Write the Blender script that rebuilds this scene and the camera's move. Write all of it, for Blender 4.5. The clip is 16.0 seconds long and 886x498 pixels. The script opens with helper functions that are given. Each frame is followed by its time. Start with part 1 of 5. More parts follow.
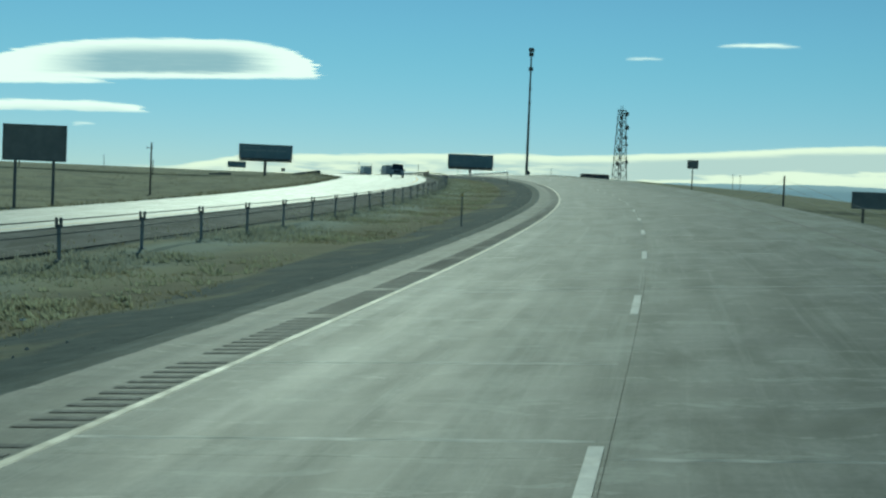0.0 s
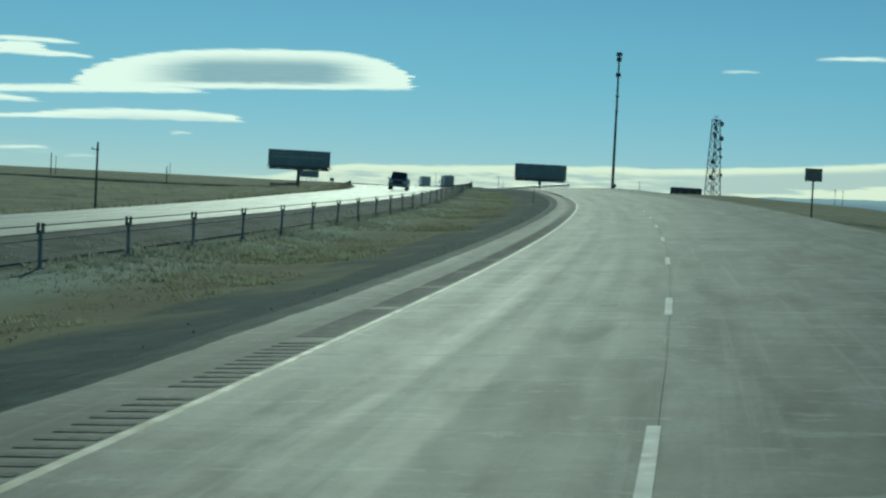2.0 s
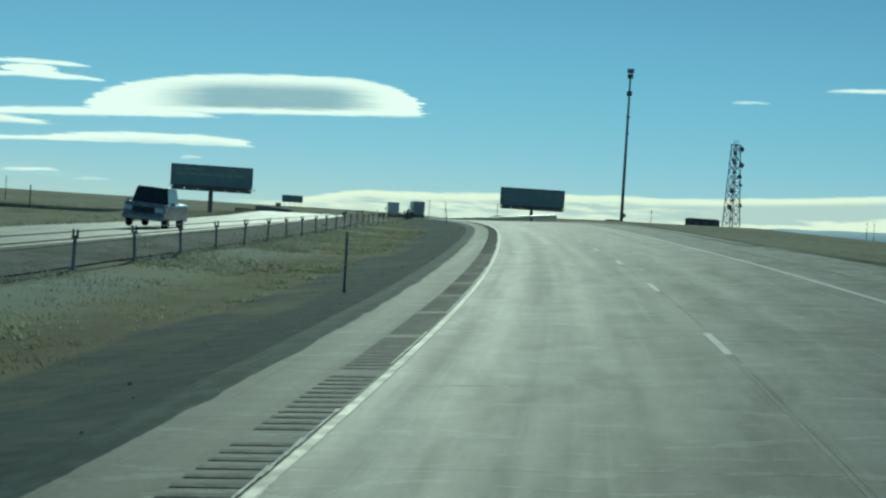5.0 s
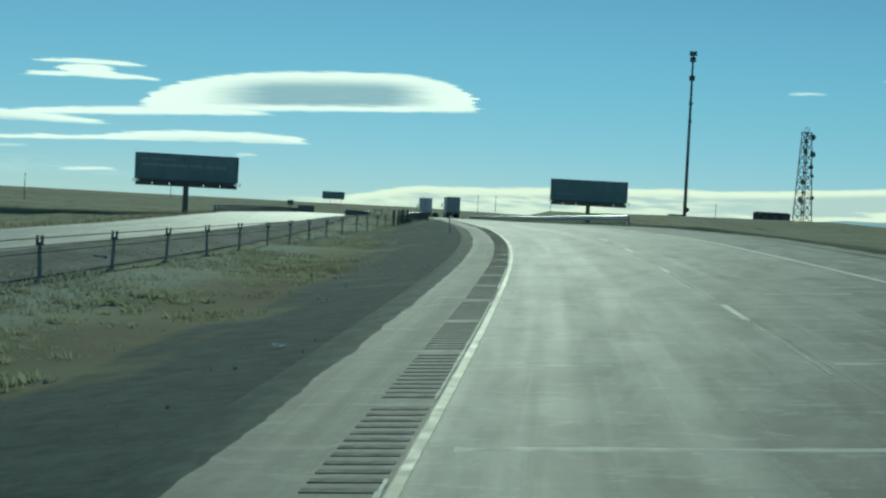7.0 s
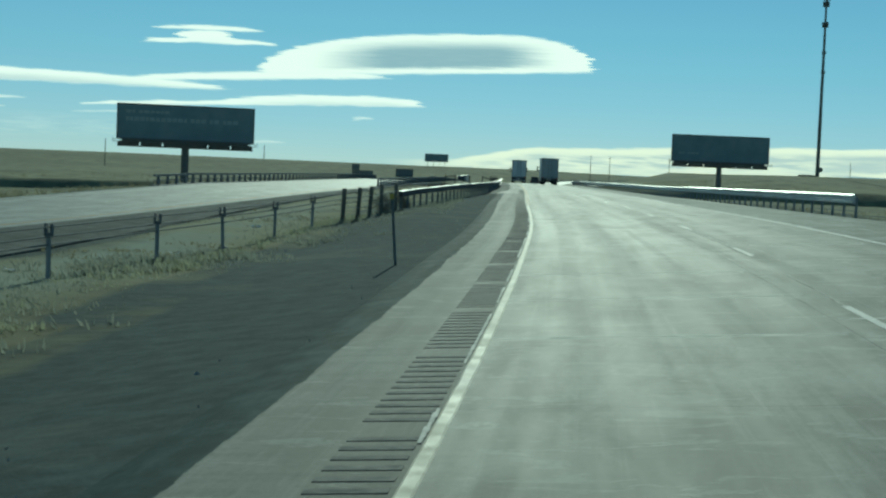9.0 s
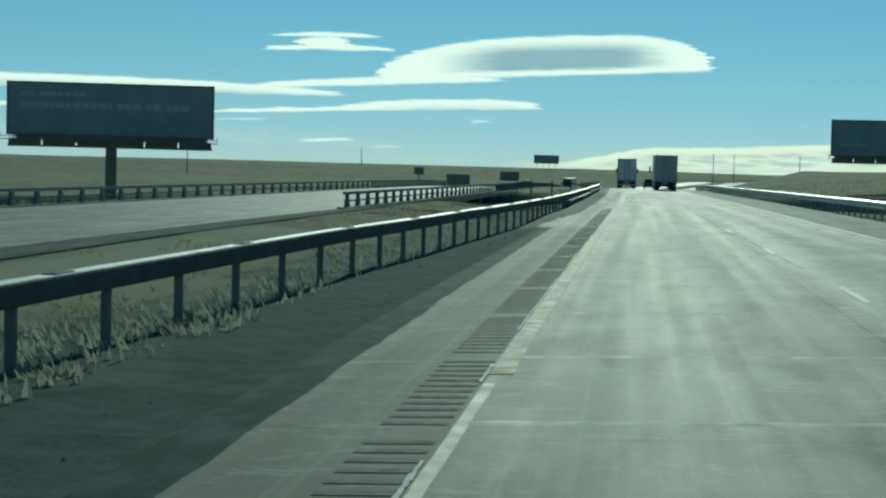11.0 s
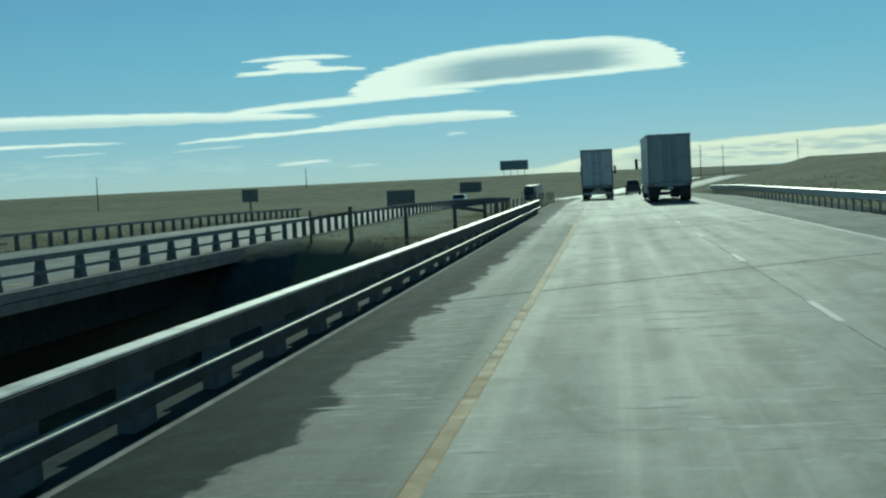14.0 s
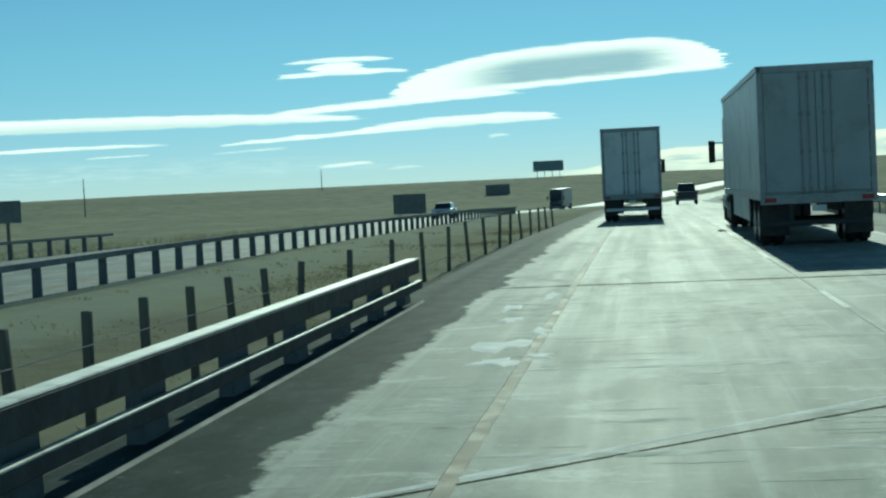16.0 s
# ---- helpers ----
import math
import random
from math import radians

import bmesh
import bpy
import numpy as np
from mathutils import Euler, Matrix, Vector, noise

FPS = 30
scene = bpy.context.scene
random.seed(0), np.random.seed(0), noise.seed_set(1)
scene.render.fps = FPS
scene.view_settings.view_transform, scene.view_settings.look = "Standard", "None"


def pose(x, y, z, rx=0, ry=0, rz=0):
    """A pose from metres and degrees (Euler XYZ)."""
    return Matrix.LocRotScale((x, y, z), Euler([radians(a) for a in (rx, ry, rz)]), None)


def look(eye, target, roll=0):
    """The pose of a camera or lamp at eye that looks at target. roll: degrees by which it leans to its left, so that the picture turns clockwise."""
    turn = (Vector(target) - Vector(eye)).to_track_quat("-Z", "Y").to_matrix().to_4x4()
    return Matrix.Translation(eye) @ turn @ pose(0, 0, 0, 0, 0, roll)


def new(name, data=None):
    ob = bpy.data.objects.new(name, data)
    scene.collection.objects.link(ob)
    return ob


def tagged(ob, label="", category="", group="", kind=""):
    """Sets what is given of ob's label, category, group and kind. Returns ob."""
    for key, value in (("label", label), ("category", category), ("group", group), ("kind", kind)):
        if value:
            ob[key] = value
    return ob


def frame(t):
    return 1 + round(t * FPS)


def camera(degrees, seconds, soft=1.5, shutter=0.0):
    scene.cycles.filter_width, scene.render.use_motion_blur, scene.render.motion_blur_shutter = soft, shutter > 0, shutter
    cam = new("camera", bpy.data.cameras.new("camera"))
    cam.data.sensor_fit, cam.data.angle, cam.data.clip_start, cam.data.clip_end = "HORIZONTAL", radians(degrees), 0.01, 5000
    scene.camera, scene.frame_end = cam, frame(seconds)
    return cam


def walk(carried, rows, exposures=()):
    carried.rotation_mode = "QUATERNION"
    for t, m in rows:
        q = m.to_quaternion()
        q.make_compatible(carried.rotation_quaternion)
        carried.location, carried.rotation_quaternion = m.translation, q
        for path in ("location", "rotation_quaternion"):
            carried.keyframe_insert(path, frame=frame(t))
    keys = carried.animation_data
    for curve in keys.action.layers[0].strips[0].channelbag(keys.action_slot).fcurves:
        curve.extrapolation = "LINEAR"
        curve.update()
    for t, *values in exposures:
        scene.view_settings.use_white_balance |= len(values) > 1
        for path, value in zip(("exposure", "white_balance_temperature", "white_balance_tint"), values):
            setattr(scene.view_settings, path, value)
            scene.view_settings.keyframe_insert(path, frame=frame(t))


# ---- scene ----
cam = camera(30.77, 16.0, soft=2.35)
ROWS = [
    (0, pose(-0.209, 0.045, 1.652, 87.692, -2.303, -11.190)),
    (0.5, pose(4.901, 14.671, 1.840, 87.198, -2.791, -10.307)),
    (1, pose(9.883, 29.288, 2.029, 87.486, -3.049, -9.627)),
    (1.5, pose(14.675, 43.913, 2.218, 87.968, -3.098, -8.706)),
    (2, pose(19.203, 58.584, 2.409, 87.959, -2.841, -7.880)),
    (2.5, pose(23.418, 73.281, 2.600, 87.529, -2.072, -4.397)),
    (3, pose(27.295, 88.005, 2.791, 87.818, -1.626, -4.467)),
    (3.5, pose(31.044, 102.789, 2.984, 87.528, -2.393, -5.713)),
    (4, pose(34.569, 117.610, 3.176, 88.027, -2.891, -7.777)),
    (4.2, pose(35.956, 123.537, 3.254, 88.285, -3.345, -7.869)),
    (6.3, pose(48.154, 185.791, 4.076, 89.184, -3.409, -7.303)),
    (6.5, pose(49.225, 191.730, 4.155, 88.864, -3.205, -7.334)),
    (7, pose(51.904, 206.579, 4.351, 88.632, -2.977, -5.605)),
    (7.5, pose(54.479, 221.408, 4.542, 88.302, -3.005, -5.233)),
    (8, pose(56.893, 236.227, 4.722, 87.725, -2.498, -4.084)),
    (8.5, pose(59.102, 251.036, 4.879, 87.527, -1.996, -2.753)),
    (9, pose(61.150, 265.913, 5.003, 87.091, -2.406, -1.475)),
    (9.5, pose(62.865, 280.975, 5.092, 86.827, -2.884, -1.002)),
    (10, pose(64.532, 296.206, 5.155, 86.910, -3.309, -0.134)),
    (10.2, pose(65.096, 302.314, 5.176, 86.826, -3.218, 1.140)),
    (12.3, pose(70.271, 366.393, 5.168, 87.883, -0.507, 2.769)),
    (12.5, pose(70.702, 372.490, 5.152, 87.967, -0.221, 2.451)),
    (13, pose(71.774, 387.734, 5.111, 87.677, 1.009, 2.349)),
    (13.5, pose(72.851, 402.975, 5.065, 87.637, 2.436, 2.418)),
    (14, pose(73.957, 418.205, 5.015, 87.520, 2.791, 2.008)),
    (14.5, pose(75.055, 433.406, 4.963, 88.106, 2.220, 3.203)),
    (15, pose(76.080, 448.556, 4.908, 87.908, 2.138, 4.087)),
    (15.5, pose(77.005, 463.649, 4.853, 87.376, 2.178, 4.346)),
    (16, pose(77.948, 478.724, 4.799, 87.655, 2.776, 3.493)),
]
walk(cam, ROWS, exposures=[(0, -0.66, 6000, -24), (1.0, -0.68, 6000, -24), (2.0, -0.82, 6000, -24), (3.0, -0.67, 6000, -24), (4.2, -0.72, 6000, -24), (6.5, -0.70, 6000, -24), (10.2, -0.70, 6000, -24), (12.4, -0.84, 6000, -24), (13.1, -0.70, 6000, -24), (13.6, -0.71, 6000, -24), (14.5, -1.0, 6000, -24), (15.0, -0.65, 6000, -24), (15.5, -0.66, 6000, -24), (16.0, -0.48, 6000, -24)])

# ---- world and sun ----
SUN_AZ, SUN_EL = 4.0, 23.0
world = bpy.data.worlds.new("sky")
scene.world = world
world.use_nodes = True
wt = world.node_tree
wt.nodes.clear()


def sock(tree, node, i, v):
    if v is None:
        return
    if isinstance(v, (int, float)):
        node.inputs[i].default_value = v
    elif isinstance(v, tuple):
        node.inputs[i].default_value = v
    else:
        tree.links.new(v, node.inputs[i])


def mth(tree, op, a, b=None, c=None, clamp=False):
    n = tree.nodes.new("ShaderNodeMath")
    n.operation, n.use_clamp = op, clamp
    for i, v in enumerate((a, b, c)):
        sock(tree, n, i, v)
    return n.outputs[0]


def mixc(tree, f, a, b):
    n = tree.nodes.new("ShaderNodeMix")
    n.data_type = "RGBA"
    sock(tree, n, 0, f), sock(tree, n, 6, a), sock(tree, n, 7, b)
    return n.outputs[2]


def smooth(tree, x, lo, hi, a=0.0, b=1.0):
    n = tree.nodes.new("ShaderNodeMapRange")
    n.interpolation_type = "SMOOTHSTEP"
    for i, v in enumerate((x, lo, hi, a, b)):
        sock(tree, n, i, v)
    return n.outputs[0]


def ntex(tree, vec, scale, detail=4.0, rough=0.55, distort=0.0):
    n = tree.nodes.new("ShaderNodeTexNoise")
    sock(tree, n, "Vector", vec)
    n.inputs["Scale"].default_value, n.inputs["Detail"].default_value = scale, detail
    n.inputs["Roughness"].default_value, n.inputs["Distortion"].default_value = rough, distort
    return n.outputs["Fac"]


sky = wt.nodes.new("ShaderNodeTexSky")
sky.sky_type, sky.sun_disc = "NISHITA", False
sky.sun_elevation, sky.sun_rotation = radians(SUN_EL), radians(SUN_AZ)
sky.altitude, sky.air_density, sky.dust_density, sky.ozone_density = 2500, 0.7, 0.0, 1.6
geo = wt.nodes.new("ShaderNodeTexCoord")
sep = wt.nodes.new("ShaderNodeSeparateXYZ")
wt.links.new(geo.outputs["Generated"], sep.inputs[0])
az = mth(wt, "MULTIPLY", mth(wt, "ARCTAN2", sep.outputs[0], sep.outputs[1]), 57.29578)
el = mth(wt, "MULTIPLY", mth(wt, "ARCSINE", sep.outputs[2]), 57.29578)
comb = wt.nodes.new("ShaderNodeCombineXYZ")
wt.links.new(mth(wt, "MULTIPLY", az, 0.35), comb.inputs[0])
wt.links.new(mth(wt, "MULTIPLY", el, 2.2), comb.inputs[1])
warp = mth(wt, "SUBTRACT", ntex(wt, comb.outputs[0], 1.0, 5.0, 0.6), 0.5)
comb2 = wt.nodes.new("ShaderNodeCombineXYZ")
wt.links.new(mth(wt, "MULTIPLY", az, 0.9), comb2.inputs[0])
wt.links.new(mth(wt, "MULTIPLY", el, 9.0), comb2.inputs[1])
fine = ntex(wt, comb2.outputs[0], 1.0, 4.0, 0.6)
el_w = mth(wt, "ADD", el, mth(wt, "MULTIPLY", mth(wt, "SUBTRACT", fine, 0.5), 0.16))


comb3 = wt.nodes.new("ShaderNodeCombineXYZ")
wt.links.new(mth(wt, "MULTIPLY", az, 0.22), comb3.inputs[0])
wt.links.new(mth(wt, "MULTIPLY", el, 7.0), comb3.inputs[1])
fray = mth(wt, "SUBTRACT", ntex(wt, comb3.outputs[0], 1.6, 5.0, 0.75), 0.5)


def lens(a0, a1, b0, b1, h, pl=3.0, pr=5.0, soft=0.07, ragged=2.0):
    """A flat-bottomed cloud from azimuth a0 to a1: its cover, and the degrees inside its top and its base."""
    half = (a1 - a0) / 2
    u = mth(wt, "DIVIDE", mth(wt, "SUBTRACT", mth(wt, "ADD", az, mth(wt, "MULTIPLY", fray, ragged)), (a0 + a1) / 2), half)
    base_line = mth(wt, "ADD", mth(wt, "MULTIPLY", u, (b1 - b0) / 2), (b0 + b1) / 2)
    au = mth(wt, "ABSOLUTE", u)
    room = mth(wt, "SUBTRACT", 1.0, mth(wt, "POWER", au, smooth(wt, u, -0.3, 0.3, pl, pr)))
    prof = mth(wt, "MULTIPLY", mth(wt, "SQRT", mth(wt, "MAXIMUM", room, 0.0)), h)
    kt = mth(wt, "SUBTRACT", mth(wt, "ADD", base_line, prof), el_w)
    kb = mth(wt, "SUBTRACT", el_w, base_line)
    c = mth(wt, "MULTIPLY", smooth(wt, kt, -0.02, soft), smooth(wt, kb, -0.05, soft * 0.8))
    return mth(wt, "MULTIPLY", c, smooth(wt, room, 0.0, 0.12)), kt, kb, u


cover = None
shade = None
# azimuth from and to, base at both ends, height, taper at both ends, softness, fraying, shaded share
for *shape, dull in ((-5.3, 6.7, 2.98, 3.54, 1.42, 2.3, 3.8, 0.1, 1.7, 1.0), (-36.0, -6.0, 2.33, 2.38, 0.5, 4.0, 3.0, 0.1, 3.0, 0.5), (-10.5, -0.5, 2.5, 3.06, 0.32, 2.2, 3.0, 0.1, 2.0, 0.0),
                     (-11.4, -2.0, 1.66, 2.05, 0.16, 2.0, 3.0, 0.06, 1.5, 0.0), (-6.6, 0.75, 1.9, 2.1, 0.38, 2.0, 4.0, 0.08, 1.6, 0.4),
                     (-8.9, -5.1, 4.43, 4.47, 0.15, 3.0, 3.0, 0.06, 1.5, 0.0), (-9.3, -4.5, 3.95, 4.03, 0.18, 3.0, 3.0, 0.06, 1.5, 0.0), (-8.1, -6.1, 4.02, 4.1, 0.42, 4.0, 4.0, 0.12, 2.5, 0.0),
                     (-28.0, -13.0, 1.58, 1.8, 0.13, 3.0, 3.0, 0.06, 1.5, 0.0), (-16.0, -13.8, 1.42, 1.46, 0.06, 2.0, 2.0, 0.06, 1.0, 0.0), (-11.6, -8.8, 1.4, 1.5, 0.06, 2.0, 2.0, 0.08, 1.0, 0.0),
                     (-7.9, -5.9, 0.76, 0.82, 0.12, 2.0, 2.0, 0.08, 0.8, 0.0), (-5.4, -4.2, 0.6, 0.62, 0.08, 2.0, 2.0, 0.1, 0.8, 0.0), (-1.9, -1.1, 1.55, 1.6, 0.1, 2.0, 2.0, 0.1, 0.8, 0.0),
                     (17.4, 18.8, 4.64, 4.66, 0.08, 2.0, 2.0, 0.08, 0.8, 0.0), (20.6, 23.5, 5.14, 5.2, 0.16, 2.0, 2.0, 0.1, 1.2, 0.0), (-46.0, -31.0, 3.3, 3.4, 0.6, 3.0, 3.0, 0.2, 3.0, 0.3), (29.0, 42.0, 5.6, 5.8, 0.8, 3.0, 3.0, 0.2, 3.0, 0.3)):
    m, kt, kb, u = lens(*shape)
    cover = m if cover is None else mth(wt, "MAXIMUM", cover, m)
    if dull == 1.0:
        d = mth(wt, "MULTIPLY", mth(wt, "MULTIPLY", smooth(wt, kt, 0.14, 0.62), smooth(wt, kb, 0.1, 0.3)), mth(wt, "MULTIPLY", smooth(wt, u, -0.72, -0.2), smooth(wt, u, 0.42, 0.82, 1.0, 0.0)))
        d = mth(wt, "MULTIPLY", d, smooth(wt, fine, 0.15, 0.6, 0.92, 1.0))
    elif dull:
        d = mth(wt, "MULTIPLY", mth(wt, "MULTIPLY", smooth(wt, kt, 0.12, 0.42), m), dull)
    else:
        continue
    shade = d if shade is None else mth(wt, "MAXIMUM", shade, d)
belly = shade
veil = mth(wt, "MULTIPLY", mth(wt, "MULTIPLY", lens(-40.0, -4.0, 0.2, 0.5, 1.1, 4.0, 3.0, 0.5, 4.0)[0], smooth(wt, fine, 0.35, 0.75)), 0.2)
cover = mth(wt, "MAXIMUM", cover, veil)
# the bank of cloud along the horizon: a long upper edge, grey below it, a second row of heads to the right
puffs = ntex(wt, comb2.outputs[0], 0.8, 6.0, 0.65)
top_a = mth(wt, "ADD", mth(wt, "ADD", smooth(wt, az, 1.0, 5.0, 0.25, 0.86), smooth(wt, az, 5.0, 14.0, 0.0, 0.32)), mth(wt, "ADD", smooth(wt, az, 14.0, 28.0, 0.0, 0.75), mth(wt, "MULTIPLY", warp, 0.16)))
k_a = mth(wt, "SUBTRACT", top_a, el_w)
bank_c = mth(wt, "MULTIPLY", smooth(wt, k_a, -0.03, 0.07), smooth(wt, az, -1.0, 3.0))
heads = mth(wt, "ADD", smooth(wt, az, 15.0, 27.0, 0.36, 1.02), mth(wt, "MULTIPLY", mth(wt, "SUBTRACT", ntex(wt, comb2.outputs[0], 0.55, 5.0, 0.6), 0.5), 0.9))
k_b = mth(wt, "SUBTRACT", heads, el_w)
low_row = mth(wt, "MULTIPLY", smooth(wt, k_b, -0.02, 0.1), smooth(wt, k_b, 0.3, 0.75, 1.0, 0.45))
streaky = smooth(wt, puffs, 0.38, 0.6, 0.1, 0.95)
gloom = mth(wt, "ADD", mth(wt, "MULTIPLY", streaky, smooth(wt, az, 12.0, 19.0, 1.0, 0.0)), smooth(wt, az, 12.0, 19.0, 0.0, 0.92))
bank_dull = mth(wt, "MULTIPLY", mth(wt, "MULTIPLY", smooth(wt, k_a, 0.14, 0.36), gloom), mth(wt, "SUBTRACT", 1.0, mth(wt, "MULTIPLY", low_row, smooth(wt, az, 5.0, 17.0, 0.35, 0.95))))
tint = wt.nodes.new("ShaderNodeVectorMath")
tint.operation = "MULTIPLY"
wt.links.new(sky.outputs[0], tint.inputs[0])
tint_mix = mixc(wt, smooth(wt, el, -0.5, 5.0), (0.95, 0.97, 1.12, 1), (0.83, 1.0, 0.97, 1))
wt.links.new(tint_mix, tint.inputs[1])
low = wt.nodes.new("ShaderNodeVectorMath")
low.operation = "SCALE"
wt.links.new(tint.outputs[0], low.inputs[0])
wt.links.new(smooth(wt, el, -1.0, 7.0, 0.72, 1.0), low.inputs["Scale"])
base = low.outputs[0]
CLOUD = 14.6
white = wt.nodes.new("ShaderNodeCombineXYZ")
for i, v in enumerate((1.0, 0.99, 0.96)):
    white.inputs[i].default_value = v * CLOUD
grey = wt.nodes.new("ShaderNodeCombineXYZ")
for i, v in enumerate((0.345, 0.46, 0.55)):
    grey.inputs[i].default_value = v * CLOUD
cream = wt.nodes.new("ShaderNodeCombineXYZ")
for i, v in enumerate((0.95, 0.91, 0.77)):
    cream.inputs[i].default_value = v * CLOUD
mist = wt.nodes.new("ShaderNodeCombineXYZ")
for i, v in enumerate((0.53, 0.585, 0.61)):
    mist.inputs[i].default_value = v * CLOUD
c0 = mixc(wt, mth(wt, "MULTIPLY", bank_c, 0.95), base, mixc(wt, bank_dull, cream.outputs[0], mist.outputs[0]))
c1 = mixc(wt, mth(wt, "MULTIPLY", cover, 0.97), c0, mixc(wt, belly, white.outputs[0], grey.outputs[0]))
bg = wt.nodes.new("ShaderNodeBackground")
wt.links.new(c1, bg.inputs[0])
bg.inputs[1].default_value = 0.112
wo = wt.nodes.new("ShaderNodeOutputWorld")
wt.links.new(bg.outputs[0], wo.inputs[0])

sun = new("sun", bpy.data.lights.new("sun", "SUN"))
sun.data.energy, sun.data.angle, sun.data.color = 3.6, radians(0.6), (1.0, 0.98, 0.89)
sd = Vector((math.sin(radians(SUN_AZ)) * math.cos(radians(SUN_EL)), math.cos(radians(SUN_AZ)) * math.cos(radians(SUN_EL)), math.sin(radians(SUN_EL))))
sun.matrix_world = look(tuple(sd * 100), (0, 0, 0))


# ---- materials ----
def mat(name, c1, c2=None, rough=0.7, metal=0.0, scale=3.0, bump=0.0, bscale=30.0, stain=None, sscale=0.4, spec=0.5, stretch=None):
    m = bpy.data.materials.new(name)
    m.use_nodes = True
    t = m.node_tree
    b = t.nodes["Principled BSDF"]
    tc = t.nodes.new("ShaderNodeTexCoord")
    vec = tc.outputs["Object"]
    if stretch:
        mp = t.nodes.new("ShaderNodeMapping")
        t.links.new(vec, mp.inputs[0])
        mp.inputs["Scale"].default_value = stretch
        vec = mp.outputs[0]
    c2 = c2 or tuple(v * 0.8 for v in c1)
    col = mixc(t, smooth(t, ntex(t, vec, scale, 6.0, 0.6), 0.3, 0.7), (*c1, 1), (*c2, 1))
    if stain:
        col = mixc(t, smooth(t, ntex(t, vec, sscale, 5.0, 0.65, 0.3), 0.5, 0.72, 0.0, 0.8), col, (*stain, 1))
    t.links.new(col, b.inputs["Base Color"])
    b.inputs["Metallic"].default_value = metal
    b.inputs["Specular IOR Level"].default_value = spec
    r = smooth(t, ntex(t, vec, scale * 2.3, 4.0), 0.25, 0.75, max(rough - 0.08, 0.02), min(rough + 0.08, 1.0))
    t.links.new(r, b.inputs["Roughness"])
    if bump:
        bn = t.nodes.new("ShaderNodeBump")
        bn.inputs["Strength"].default_value, bn.inputs["Distance"].default_value = bump, 0.02
        t.links.new(ntex(t, vec, bscale, 5.0), bn.inputs["Height"])
        t.links.new(bn.outputs[0], b.inputs["Normal"])
    return m


STEEL = mat("galvanised steel", (0.32, 0.33, 0.325), (0.25, 0.26, 0.255), 0.8, 0.0, 4.0, 0.1, 40, (0.18, 0.16, 0.14), 1.2, 0.15)
GALV = mat("bright galvanised sheet", (0.58, 0.60, 0.58), (0.47, 0.49, 0.475), 0.45, 0.35, 4.0, 0.05, 40, (0.34, 0.34, 0.32), 1.2)
DARKSTEEL = mat("weathered dark steel", (0.18, 0.19, 0.187), (0.13, 0.14, 0.138), 0.75, 0.0, 3.0, 0.15, 30)
# two rail steels darkened as shaded faces, one brightened as sunlit tops
RAILSTEEL = mat("bridge steel in shaded tone", (0.09, 0.098, 0.096), (0.065, 0.07, 0.07), 0.8, 0.0, 3.0, 0.15, 30, (0.05, 0.05, 0.048), 1.0, spec=0.1)
BRIDGESTEEL = mat("guardrail steel in shaded tone", (0.13, 0.135, 0.13), (0.095, 0.10, 0.10), 0.8, 0.0, 3.0, 0.15, 30, (0.08, 0.08, 0.075), 1.0, spec=0.1)
SUNTOPSTEEL = mat("galvanised rail top in sunlit tone", (0.80, 0.79, 0.74), (0.66, 0.66, 0.62), 0.62, 0.85, 3.0, 0.1, 40, (0.30, 0.29, 0.27), 1.5)
WOOD = mat("weathered post wood", (0.21, 0.19, 0.15), (0.13, 0.12, 0.095), 0.85, 0, 6.0, 0.5, 25, stretch=(1, 1, 0.12))
BOARD = mat("billboard face", (0.23, 0.31, 0.34), (0.19, 0.26, 0.285), 0.55, 0, 0.5, 0.0, 10, (0.26, 0.32, 0.34), 0.35)
BOARDBACK = mat("billboard back sheet", (0.27, 0.27, 0.25), (0.21, 0.21, 0.20), 0.7, 0.1, 0.8)
LETTER = mat("billboard pale lettering", (0.37, 0.45, 0.47), (0.31, 0.38, 0.40), 0.6)
WHITEPAINT = mat("trailer white panel", (0.82, 0.83, 0.82), (0.74, 0.75, 0.74), 0.38, 0, 0.8, 0.02, 20, (0.48, 0.46, 0.42), 0.5)
GREYPAINT = mat("trailer grey panel", (0.44, 0.47, 0.475), (0.375, 0.405, 0.41), 0.4, 0, 0.8, 0.02, 20, (0.22, 0.22, 0.21), 0.5)
TRIM = mat("trailer aluminium trim", (0.32, 0.33, 0.33), (0.25, 0.26, 0.26), 0.4, 0.5, 5.0)
RUBBER = mat("tyre rubber", (0.025, 0.025, 0.027), (0.04, 0.038, 0.035), 0.85, 0, 8.0, 0.3, 60)
BLACKSEAL = mat("black open joint", (0.02, 0.022, 0.022), (0.035, 0.036, 0.034), 0.9, 0, 2.0, spec=0.05)
BLACK = mat("black chassis paint", (0.03, 0.03, 0.032), (0.05, 0.047, 0.042), 0.6, 0, 4.0)
GLASS = mat("dark window glass", (0.03, 0.04, 0.045), (0.025, 0.03, 0.035), 0.08)
RED = mat("red lamp lens", (0.35, 0.03, 0.02), None, 0.3)
PLATE = mat("white reflective bar", (0.8, 0.8, 0.78), (0.7, 0.7, 0.68), 0.4)
REFLECT = mat("amber reflector", (0.7, 0.5, 0.08), None, 0.4)
CABRED = mat("cab paint dark", (0.07, 0.08, 0.10), (0.05, 0.055, 0.07), 0.3)
CONC = mat("bridge concrete", (0.33, 0.32, 0.29), (0.24, 0.235, 0.215), 0.85, 0, 1.5, 0.4, 20, (0.15, 0.145, 0.13), 0.6)
